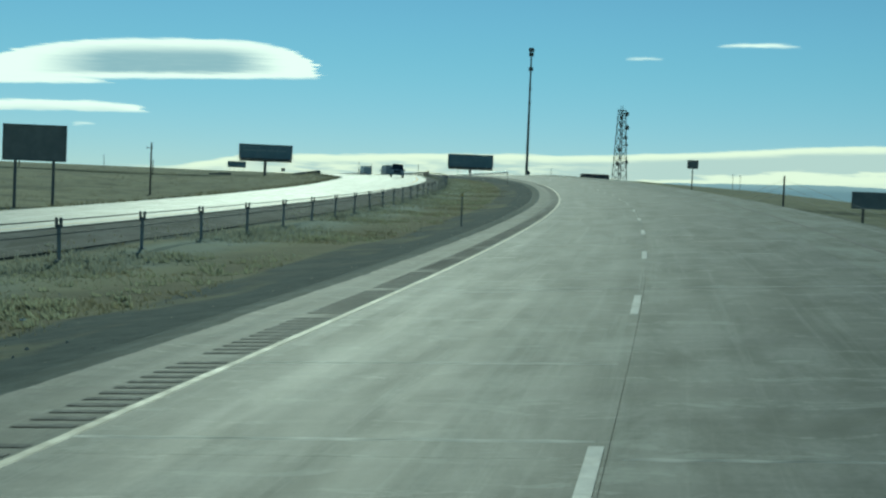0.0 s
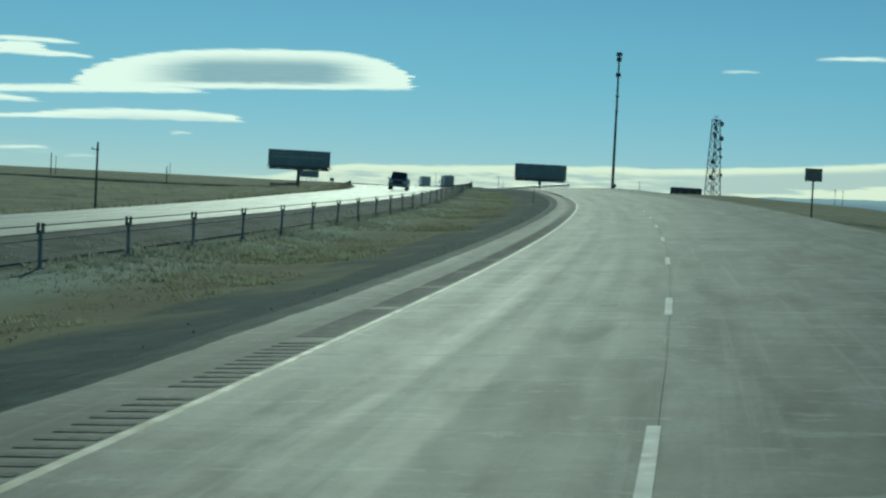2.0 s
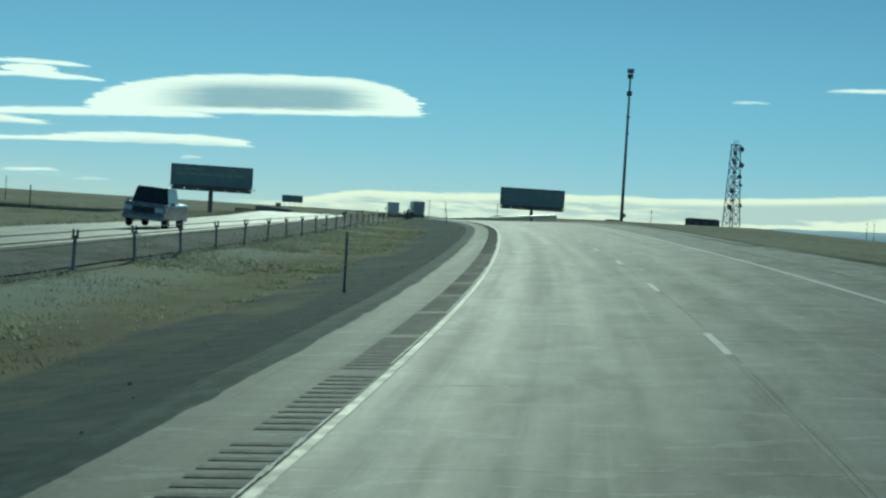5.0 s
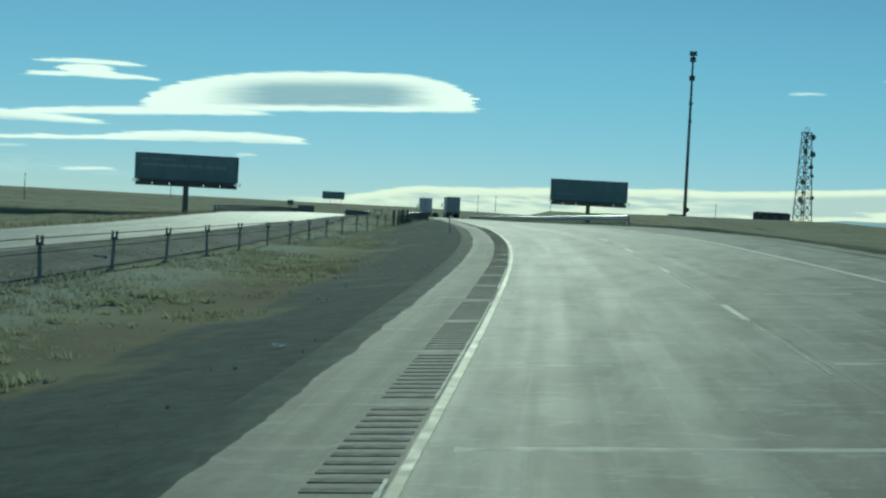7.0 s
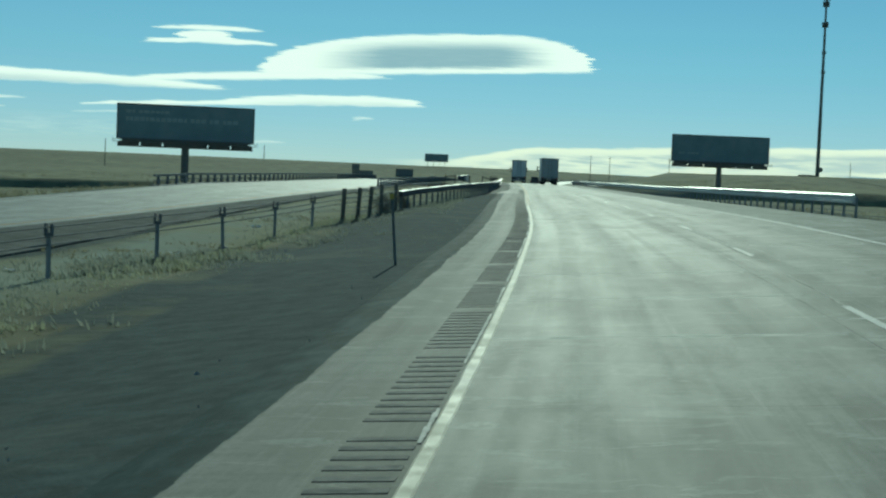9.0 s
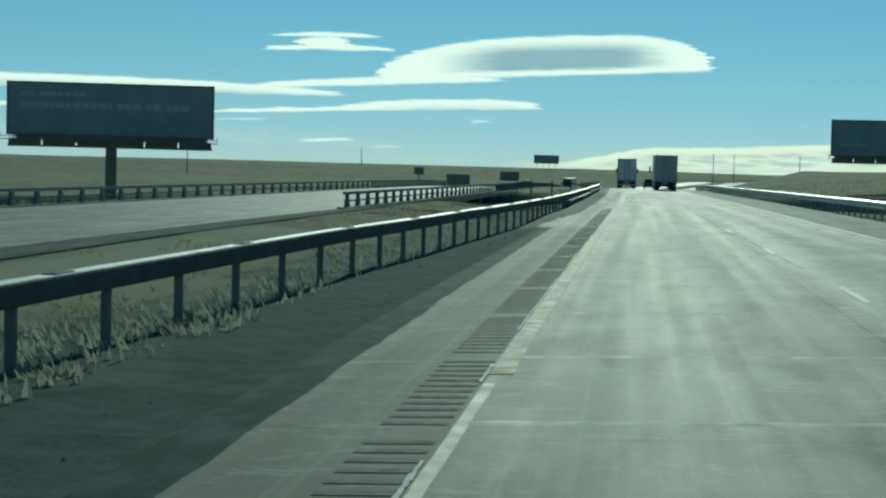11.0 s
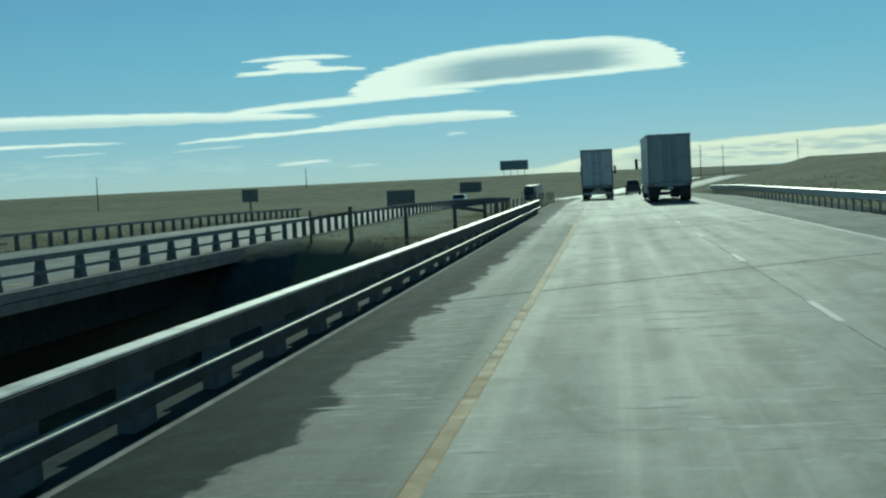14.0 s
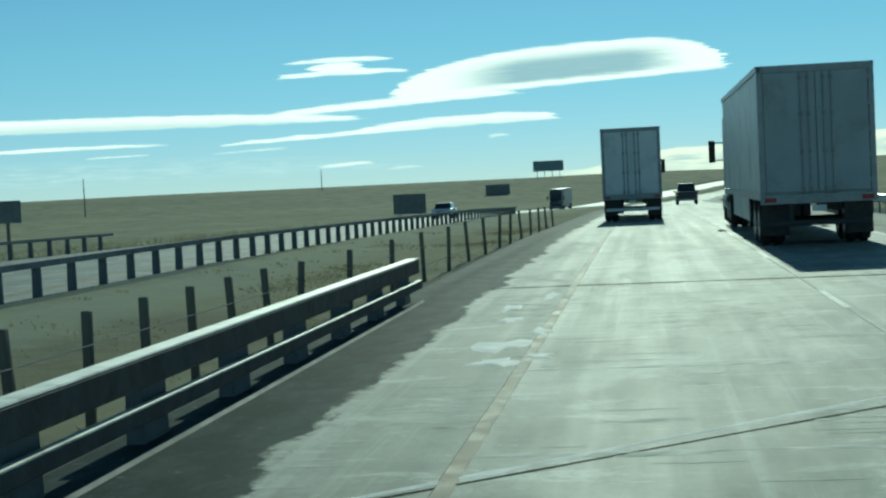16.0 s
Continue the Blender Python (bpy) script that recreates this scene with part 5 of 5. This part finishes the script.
SILVER = mat("silver car paint", (0.35, 0.36, 0.36), (0.3, 0.31, 0.31), 0.25, 0.4)
DARKCAR = mat("dark car paint", (0.03, 0.035, 0.045), (0.025, 0.03, 0.035), 0.2)
PALECAR = mat("white car paint", (0.75, 0.75, 0.74), (0.68, 0.68, 0.67), 0.25)
car("silver pickup truck oncoming on the far carriageway", 222, -16.3, SILVER, "pickup", -1)
car("dark pickup truck far ahead on the highway", 628, 4.6, DARKCAR, "pickup", 1)
car("white car oncoming on the far carriageway", 633, -18.5, PALECAR, "car", -1)
semi_far = semi_truck("dark semi truck oncoming on the other carriageway", 800, -19.5, GREYPAINT, CABRED, 180.0)

# ---- loose stones, grass and grit ----
def stuff_mesh(name, verts, faces, material, label, category):
    me = bpy.data.meshes.new(name)
    me.from_pydata(verts, [], faces)
    me.materials.append(material)
    ob = new(name, me)
    return tagged(ob, label, category, "", "stuff")


def grass(name, material, count, seed, place, hmin, hmax, spread, blades, label):
    rnd = random.Random(seed)
    verts, faces = [], []
    for _ in range(count):
        p, k = place(rnd)
        if p is None:
            continue
        for _ in range(blades):
            a, l = rnd.uniform(0, 2 * math.pi), rnd.uniform(hmin, hmax) * k
            r = spread * k * math.sqrt(rnd.random())
            c = p + Vector((r * math.cos(a), r * math.sin(a), -0.03))
            b = rnd.uniform(0, 2 * math.pi)
            w = 0.012 + 0.02 * rnd.random()
            s = Vector((math.cos(b) * w, math.sin(b) * w, 0))
            lean = Vector((math.cos(a) * 0.45 - 0.25, math.sin(a) * 0.45 - 0.1, 1.0)).normalized() * l
            i = len(verts)
            verts += [tuple(c - s), tuple(c + s), tuple(c + lean * 0.6 + s * 0.7), tuple(c + lean + Vector((-0.05, -0.05, -0.03)) * l)]
            faces += [(i, i + 1, i + 2), (i, i + 2, i + 3)]
    return stuff_mesh(name, verts, faces, material, label, "grass")


def in_gap(y):
    return BRIDGE[0] - 16 < y < BRIDGE[1] + 3


def median_spot(rnd):
    y = rnd.uniform(-8, 400) if rnd.random() < 0.8 else rnd.uniform(460, 560)
    lim = lerp(y, CABLE_Y + [380, 460, 560], [v + 0.3 for v in CABLE_D] + [-3.0, -9.0, -6.0])
    if rnd.random() < 0.35:
        lim = -11.6 if y < 395 else -11.5
    d = rnd.uniform(lim, -3.0)
    if in_gap(y) or d > gravel_reach(y) + 0.5:
        return None, 1
    p = at(y, d)
    if noise.noise(Vector((p.x * 0.25, p.y * 0.25, 1))) < rnd.uniform(-0.35, 0.35) or (d > -4.4 and rnd.random() < 0.6):
        return None, 1
    return p, rnd.uniform(0.6, 1.2)


grass("dry_grass", GRASSBLADE, 14000, 11, median_spot, 0.04, 0.12, 0.5, 16, "short dry tan grass tufts over the median")


def sage_spot(rnd):
    y = rnd.uniform(-8, 395)
    d = lerp(y, CABLE_Y, CABLE_D) + rnd.gauss(0.5, 0.9)
    if d > -3.4 or in_gap(y):
        return None, 1
    p = at(y, d)
    if noise.noise(Vector((p.x * 0.15, p.y * 0.15, 5))) < rnd.uniform(-0.3, 0.4):
        return None, 1
    return p, rnd.uniform(0.7, 1.3)


grass("sage_scrub", SAGE, 5200, 12, sage_spot, 0.07, 0.19, 0.45, 18, "low grey sage scrub along the barrier")


def tussock_spot(rnd):
    y = rnd.uniform(-5, 322)
    d = rnd.uniform(lerp(y, CABLE_Y, CABLE_D) + 0.15, gravel_reach(y))
    p = at(y, d)
    if noise.noise(Vector((p.x * 0.2, p.y * 0.2, 11))) < rnd.uniform(-0.3, 0.45):
        return None, 1
    return p, rnd.uniform(0.5, 1.3)


grass("bunch_grass", TUSSOCK, 4200, 14, tussock_spot, 0.07, 0.17, 0.22, 26, "clumps of grey olive bunch grass in the median")


def bank_spot(rnd):
    d = rnd.uniform(-11.3, -3.6)
    y = gully_lip(d) + 1.0 - 34 * rnd.random() ** 1.6
    p = at(y, d, -0.02)
    if noise.noise(Vector((p.x * 0.3, p.y * 0.3, 21))) < rnd.uniform(-0.4, 0.4):
        return None, 1
    return p, rnd.uniform(0.5, 1.4)


grass("brown_grass", BANKGRASS, 1500, 15, bank_spot, 0.03, 0.10, 0.4, 16, "low brown grass on the bank above the gully")


def tumbleweed(y, d, r, seed):
    """A ball of dry curling twigs caught on the fence."""
    rnd = random.Random(seed)
    c = at(y, d, r * 0.85)
    verts, faces = [], []
    for _ in range(260):
        q = Vector((rnd.gauss(0, 1), rnd.gauss(0, 1), rnd.gauss(0, 1))).normalized()
        s = Vector((rnd.gauss(0, 1), rnd.gauss(0, 1), rnd.gauss(0, 1))).cross(q).normalized()
        r0, r1, bend = r * rnd.uniform(0.1, 0.6), r * rnd.uniform(0.75, 1.1), s * r * rnd.uniform(0.15, 0.45)
        w = q.cross(s) * 0.008
        i = len(verts)
        for u in (0.0, 0.5, 1.0):
            o = c + q * (r0 + (r1 - r0) * u) + bend * u * u
            verts += [tuple(o - w), tuple(o + w)]
        faces += [(i, i + 1, i + 3, i + 2), (i + 2, i + 3, i + 5, i + 4)]
    me = bpy.data.meshes.new("tumbleweed")
    me.from_pydata(verts, [], faces)
    me.materials.append(TWIG)
    tagged(new("tumbleweed", me), "ball of dry grey twigs caught against the fence", "tumbleweed", "tumbleweeds")


for ty, td, tr in ((324.0, -5.3, 0.46), (324.9, -5.2, 0.34), (329.6, -5.0, 0.32), (330.2, -4.95, 0.26)):
    tumbleweed(ty, td, tr, int(ty * 10))


def litter(y, d, s, seed):
    """A crumpled scrap of pale packaging."""
    rnd = random.Random(seed)
    p = at(y, d, 0.02)
    n = 5
    s *= 0.6
    verts = [(p.x + (i / n - 0.5) * s * 1.5 + rnd.uniform(-0.1, 0.1) * s, p.y + (j / n - 0.5) * s + rnd.uniform(-0.1, 0.1) * s, p.z + rnd.uniform(0.0, 0.3) * s) for i in range(n) for j in range(n)]
    me = bpy.data.meshes.new("litter")
    me.from_pydata(verts, [], [(i * n + j, (i + 1) * n + j, (i + 1) * n + j + 1, i * n + j + 1) for i in range(n - 1) for j in range(n - 1)])
    me.materials.append(WHITEMORTAR)
    tagged(new("litter", me), "crumpled white scrap of packaging on the median", "litter", "litter")


for ty, td, ts in ((249.0, -10.92, 0.50), (91.9, -9.85, 0.30), (43.6, -7.95, 0.30), (22.4, -5.24, 0.16), (226.1, -2.40, 0.22), (236.2, -3.29, 0.30), (312.5, -7.96, 0.35), (300.9, -7.69, 0.30), (117.4, -2.72, 0.16), (306.0, -4.63, 0.12), (294.2, -9.11, 0.30), (282.4, -8.87, 0.30)):
    litter(ty, td, ts, int(ty * 7))


def field_spot(rnd):
    y = rnd.uniform(40, 640)
    if rnd.random() < 0.6:
        d = -25.6 - 60 * rnd.random() ** 2
    else:
        d = 13.5 + 30 * rnd.random() ** 1.5
    if in_gap(y) and d > -60:
        return None, 1
    return at(y, d), rnd.uniform(0.8, 1.6)


grass("prairie_grass", GRASSBLADE, 7000, 13, field_spot, 0.15, 0.4, 0.4, 6, "dry prairie grass beside the highway")


def stones(name, count, seed, spot, material, label):
    rnd = random.Random(seed)
    verts, faces = [], []
    for _ in range(count):
        y = rnd.uniform(-6, 400)
        d = spot(rnd)
        p = at(y, d)
        r = 0.014 + 0.035 * rnd.random() ** 2
        i = len(verts)
        for k in range(5):
            a = 2 * math.pi * k / 5
            q = r * rnd.uniform(0.7, 1.2)
            verts.append((p.x + q * math.cos(a), p.y + q * math.sin(a), p.z - 0.01))
        verts.append((p.x, p.y, p.z + r * 0.8))
        faces += [(i + k, i + (k + 1) % 5, i + 5) for k in range(5)]
    stuff_mesh(name, verts, faces, material, label, "stones")


stones("stones", 900, 21, lambda r: r.choice((-1.5 - abs(r.gauss(0, 0.8)), r.uniform(-9.5, -2))), STONE, "small pale stones scattered on the median gravel")


# ---- inner shoulder past the barrier, and the grit on it ----
def dirty_strip(name, ys, ds, gfun, base, material, label, lift=0.0, side=0.12):
    """A strip laid on the carriageway's plane whose dirt thickens with gfun(y, d)."""
    rows, aa, bb, gg = [], [], [], []
    for y in ys:
        y = float(y)
        r = []
        for d in ds:
            p, q = plane(y, d, lift), at(y, d, 0.02 * min((y - ys[0]) / 6.0, 1.0))
            u = base(y, d)
            p.z = p.z * u + q.z * (1 - u)
            if d == ds[-1] and d > 1:
                p.z -= 0.0045
            r.append(p)
        if y == ys[0]:
            r = [v - Vector((0, 0, 0.06)) if d < -1.3 else v for v, d in zip(r, ds)]
        rows.append([r[0] - Vector((0, 0, side))] + r)
        aa.append([ds[0]] + list(ds)), bb.append([y] * (len(ds) + 1)), gg.append([gfun(y, ds[0])] + [gfun(y, d) for d in ds])
    return sheet(name, rows, material, {"across": aa, "along": bb, "grit": gg}, "structure", label, "shoulder")


def rail_grit(y, d):
    e = -1.25 + 0.22 * noise.noise(Vector((y * 0.35, 0, 0))) + 0.14 * noise.noise(Vector((y * 1.3, 9, 0)))
    e += lerp(y, [378, 396, 420, 500, 640], [-0.75, 0.0, 0.12, 0.0, -0.3])
    return 0.5 + lerp(d - e, [-1.2, -0.3, 0.0, 0.55, 0.8], [0.75, 0.45, 0.0, -0.62, -1.0])


for nm, g0, g1, gm, lab in (("bridge_shoulder", 376, 478.1, GRITMAT, "concrete inner shoulder with dark windblown grit beside the railing"), ("far_bridge_shoulder", 478, 640, DECKGRIT, "pale concrete inner shoulder with dark windblown grit past the bridge")):
    dirty_strip(nm, list(np.arange(g0, g1, 1.0)), [-2.6, -2.3, -2.0, -1.7, -1.45, -1.2, -0.95, -0.7, -0.4, 0.0], rail_grit,
                lambda y, d: 1.0 if d > -1.3 else lerp(y, [374, 390, 600, 640], [0.0, 1.0, 1.0, 0.3]), gm, lab)


def verge_grit(y, d):
    e = lerp(y, [0, 240, 320, 376], [-1.24, -1.27, -1.32, -1.4]) + 0.03 * noise.noise(Vector((y * 0.3, 61, 0))) + 0.02 * noise.noise(Vector((y * 0.9, 61, 4)))
    return 0.5 + lerp(d - e, [-0.14, 0.0, 0.09, 0.14], [1.0, 0.0, -0.7, -1.0])


def verge_grit_outer(y, d):
    e = 10.2 + 0.15 * noise.noise(Vector((y * 0.3, 62, 0)))
    return 0.5 + lerp(e - d, [-0.4, 0.0, 0.4, 0.55], [1.0, 0.0, -0.75, -1.0])


dirty_strip("left_shoulder", list(np.arange(-60, 376.1, 1.0)), [-1.8, -1.7, -1.6, -1.45, -1.38, -1.32, -1.26, -1.2, -1.14, -1.08, -1.0, -0.5, 0.0], verge_grit,
            lambda y, d: lerp(d, [-1.8, -1.5, -1.34], [0.0, 0.55, 1.0]), VERGEMAT, "narrow concrete inner shoulder with rumble grooves and loose gravel along its edge", 0.0, 0.02)
dirty_strip("gravel_verge_outer", list(np.arange(210, 318, 2.0)), [11.3, 10.9, 10.6, 10.42, 10.3, 10.15, 10.0, 9.8, 9.65], verge_grit_outer,
            lambda y, d: lerp(d, [10.42, 10.6, 11.3], [1.0, 0.55, 0.0]), VERGEMAT, "dark loose gravel beside the outer shoulder", 0.003, 0.02)


# ---- concrete slabs, joints, rumble grooves: pieces of the pavement ----
def slab_piece(y0, y1, d0, d1, parent):
    g = 0.002
    me = bpy.data.meshes.new("slab")
    pts, aa, bb = [], [], []
    for h in (0.0, -0.05):
        for y, dd in ((y0 + g, d0 + g), (y0 + g, d1 - g), (y1 - g, d1 - g), (y1 - g, d0 + g)):
            pts.append(tuple(at(y, dd, h)))
            aa.append(dd), bb.append(y)
    me.from_pydata(pts, [], [(0, 1, 2, 3), (0, 4, 5, 1), (1, 5, 6, 2), (2, 6, 7, 3), (3, 7, 4, 0)])
    for k, v in (("across", aa), ("along", bb)):
        at_ = me.attributes.new(k, "FLOAT", "POINT")
        at_.data.foreach_set("value", [float(q) for q in v])
    me.materials.append(DECKMAT if y0 > 478 else BRIDGEMAT if y0 > 372 else ROADMAT)
    ob = new("slab", me)
    ob.parent = parent
    return ob


SLAB0, SLAB1, SLAB = -8.0, 636.0, 4.6
yy = SLAB0
while yy < SLAB1 - 0.1:
    for dd0, dd1 in ((0.0, 3.66), (3.66, 7.36)):
        slab_piece(yy, yy + SLAB, dd0, dd1, ROAD)
    yy += SLAB
band("near_pavement", [float(v) for v in np.arange(-60, -7.9, 4.0)], [0.0, 1.8, 3.66, 5.5, 7.36], ROADMAT, 0.0, parent=ROAD)
band("far_pavement", [636.0] + [float(v) for v in np.arange(640, 1250, 12)], [0.0, 1.8, 3.66, 5.5, 7.36], DECKMAT, 0.0, parent=ROAD)


def joints():
    """Pale and dark mortar along some joints, and the seam along the lane line."""
    rnd = random.Random(41)
    for name, material, lab in (("pale_joint_seams", PALESEAL, "pale chipped mortar along pavement joints"), ("dark_joint_seams", SEAL, "dark sealed cracks and joints across the pavement")):
        verts, faces = [], []
        y = SLAB0
        while y < SLAB1:
            for d0, d1 in ((0.0, 3.66), (3.66, 7.36)):
                if rnd.random() < ((0.7 if y > 190 else 0.6) if material is PALESEAL else 0.06):
                    a, b = sorted((rnd.uniform(d0, d1), rnd.uniform(d0, d1)))
                    if b - a < 0.6:
                        a, b = d0 + 0.1, d1 - 0.1
                    n = max(int((b - a) / 0.25), 2)
                    yj = y + (0.0 if rnd.random() < 0.7 else rnd.uniform(0.5, 4.0))
                    i = len(verts)
                    for k in range(n + 1):
                        d = a + (b - a) * k / n
                        w = rnd.uniform(0.04, 0.16) * (1.0 if y > 190 else 0.5) if material is PALESEAL else rnd.uniform(0.015, 0.05)
                        o = rnd.uniform(-0.01, 0.01)
                        verts += [tuple(at(yj + o - w, d, -0.002)), tuple(at(yj + o, d, 0.004)), tuple(at(yj + o + w, d, -0.002))]
                    faces += [(i + 3 * k + m, i + 3 * k + 3 + m, i + 3 * k + 4 + m, i + 3 * k + 1 + m) for k in range(n) for m in (0, 1)]
            y += SLAB
        stuff_mesh(name, verts, faces, material, lab, "road joint")
    verts, faces = [], []
    y = -8.0
    while y < 600:
        if noise.noise(Vector((y * 0.09, 0, 8))) > (0.1 if y < 60 else -0.6 if 372 < y < 425 else -0.12):
            w = (0.008 if not 372 < y < 430 else 0.025) + (0.011 if y < 190 else 0.02) * abs(noise.noise(Vector((y * 0.8, 2, 8))))
            o = lane_line(y) - 0.008 + 0.012 * noise.noise(Vector((y * 0.5, 6, 1)))
            i = len(verts)
            verts += [tuple(at(y, o - w, 0.0045)), tuple(at(y, o + w, 0.0045)), tuple(at(y + 0.62, o + w, 0.0045)), tuple(at(y + 0.62, o - w, 0.0045))]
            faces.append((i, i + 1, i + 2, i + 3))
        y += 0.6
    cut = len([f for f in faces if verts[f[0]][1] < 195])
    stuff_mesh("early_lane_seam", verts, faces[:cut], DULLSEAM, "faint worn seam along the lane line", "road joint")
    faces = faces[cut:]
    y = 150.0
    while y < 372:
        if noise.noise(Vector((y * 0.25, 3, 18))) > -0.05:
            w = 0.010 + 0.03 * abs(noise.noise(Vector((y * 1.7, 2, 8))))
            i = len(verts)
            verts += [tuple(at(y, -0.03 - w, 0.008)), tuple(at(y, -0.03 + w, 0.008)), tuple(at(y + 0.22, -0.03 + w * 0.7, 0.008)), tuple(at(y + 0.22, -0.03 - w * 1.2, 0.008))]
            faces.append((i, i + 1, i + 2, i + 3))
        y += 0.2
    stuff_mesh("lane_seam", verts, faces, PALESEAL, "pale broken seams along the lane and edge lines", "road joint")


joints()


def scuffs():
    """Pale tined scuffs across the bridge lane and its shoulder."""
    rnd = random.Random(51)
    verts, faces = [], []
    for _ in range(2600):
        y, d = rnd.uniform(380, 525), rnd.choice((rnd.uniform(-1.1, -0.1), rnd.uniform(-1.1, -0.1), rnd.uniform(0.2, 3.4)))
        if d < 0 and y < 430:
            continue
        if noise.noise(Vector((y * 0.2, d * 0.7, 3))) < -0.05:
            continue
        l, w = rnd.uniform(0.15, 0.5) + 0.9 * rnd.random() ** 3, rnd.uniform(0.02, 0.06)
        i = len(verts)
        verts += [tuple(at(y, d - l / 2, 0.001)), tuple(at(y - w, d, 0.001)), tuple(at(y, d + l / 2, 0.001)), tuple(at(y + w, d, 0.001)), tuple(at(y, d, 0.0035))]
        faces += [(i + k, i + (k + 1) % 4, i + 4) for k in range(4)]
    stuff_mesh("deck_scuffs", verts, faces, SCUFF, "pale scuffs across the worn bridge pavement", "road wear")


scuffs()


def patches():
    """Chipped pale patches on the yellow line at the end of the bridge."""
    for y, d, w, l in ((495.8, -0.31, 0.3, 0.8), (494.2, -0.28, 0.34, 0.5), (494.6, 0.13, 0.2, 0.45), (499.0, -0.5, 0.22, 0.7), (501.1, -0.66, 0.2, 0.8), (497.2, 0.02, 0.16, 0.8), (503.0, -0.2, 0.18, 0.9)):
        verts = []
        rnd = random.Random(int(y * 10))
        for k in range(12):
            a = 2 * math.pi * k / 12
            q = rnd.uniform(0.35, 1.15)
            verts.append(tuple(at(y + l * q * math.sin(a), d + w * q * math.cos(a), 0.001)))
        me = bpy.data.meshes.new("pavement_patch")
        verts += [tuple(Vector(v) * 0.7 + at(y, d, 0.03) * 0.3) for v in verts]
        me.from_pydata(verts, [], [(k, (k + 1) % 12, 12 + (k + 1) % 12, 12 + k) for k in range(12)] + [tuple(range(12, 24))])
        me.materials.append(WHITEMORTAR)
        tagged(new("pavement_patch", me), "pale chipped patch beside the yellow line", "road patch", "chipped patches", "structure")


patches()


def bridge_joint(name, a, b, material, w, label):
    """A joint across the deck from (y, d) to (y, d), with an uneven edge."""
    verts, faces = [], []
    rnd = random.Random(int(a[0]))
    n = 40
    for k in range(n + 1):
        u = k / n
        y, d = a[0] + (b[0] - a[0]) * u, a[1] + (b[1] - a[1]) * u
        e = w * rnd.uniform(0.6, 1.3)
        verts += [tuple(at(y - e, d, -0.002)), tuple(at(y, d, 0.006)), tuple(at(y + e, d, -0.002))]
    faces = [(3 * k + m, 3 * k + 3 + m, 3 * k + 4 + m, 3 * k + 1 + m) for k in range(n) for m in (0, 1)]
    me = bpy.data.meshes.new(name)
    me.from_pydata(verts, [], faces)
    me.materials.append(material)
    return tagged(new(name, me), label, "road joint", "", "structure")


bridge_joint("expansion_joint_1", (419.5, -2.0), (427.5, 7.3), WHITEMORTAR, 0.1, "pale chipped skew joint across the bridge deck")
bridge_joint("expansion_joint_2", (440.8, -2.0), (450.3, 7.3), BLACKSEAL, 0.045, "dark skew expansion joint across the bridge deck")
bridge_joint("expansion_joint_3", (465.4, -2.0), (473.6, 7.3), BLACKSEAL, 0.04, "dark skew expansion joint across the bridge deck")
bridge_joint("expansion_joint_4", (485.9, -2.0), (494.6, 7.3), BLACKSEAL, 0.05, "dark skew expansion joint across the bridge deck")
bridge_joint("expansion_joint_5", (486.75, -1.2), (495.3, 7.3), WHITEMORTAR, 0.09, "pale mortar edge along a bridge joint")
bridge_joint("expansion_joint_6", (505.4, -2.0), (504.8, 7.3), BLACKSEAL, 0.16, "dark joint at the end of the bridge deck")
for k in range(8):
    cu, cv = k / 8, (k + 0.55) / 8
    bridge_joint("pavement_crack", (461.6 - 3.3 * cu, 0.63 + 0.65 * cu), (461.6 - 3.3 * cv, 0.63 + 0.65 * cv), SEAL, 0.03, "short dark chip along a crack in the deck")


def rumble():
    # each groove is a dark bar laid just above the shoulder
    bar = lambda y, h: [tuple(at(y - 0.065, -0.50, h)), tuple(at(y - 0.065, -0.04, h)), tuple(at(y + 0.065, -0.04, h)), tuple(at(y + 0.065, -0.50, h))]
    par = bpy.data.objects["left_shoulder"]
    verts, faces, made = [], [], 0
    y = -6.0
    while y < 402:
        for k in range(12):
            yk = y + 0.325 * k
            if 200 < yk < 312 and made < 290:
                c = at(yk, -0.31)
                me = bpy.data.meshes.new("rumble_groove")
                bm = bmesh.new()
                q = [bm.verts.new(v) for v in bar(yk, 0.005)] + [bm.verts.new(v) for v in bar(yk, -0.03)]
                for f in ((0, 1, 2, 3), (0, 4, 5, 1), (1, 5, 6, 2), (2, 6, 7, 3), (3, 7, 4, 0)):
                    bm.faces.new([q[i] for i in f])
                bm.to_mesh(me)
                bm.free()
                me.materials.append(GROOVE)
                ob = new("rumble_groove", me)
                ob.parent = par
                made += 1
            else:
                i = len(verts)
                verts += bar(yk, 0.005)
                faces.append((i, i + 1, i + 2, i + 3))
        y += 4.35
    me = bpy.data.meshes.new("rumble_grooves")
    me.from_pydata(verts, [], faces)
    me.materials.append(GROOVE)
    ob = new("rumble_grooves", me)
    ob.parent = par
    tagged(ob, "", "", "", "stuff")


rumble()
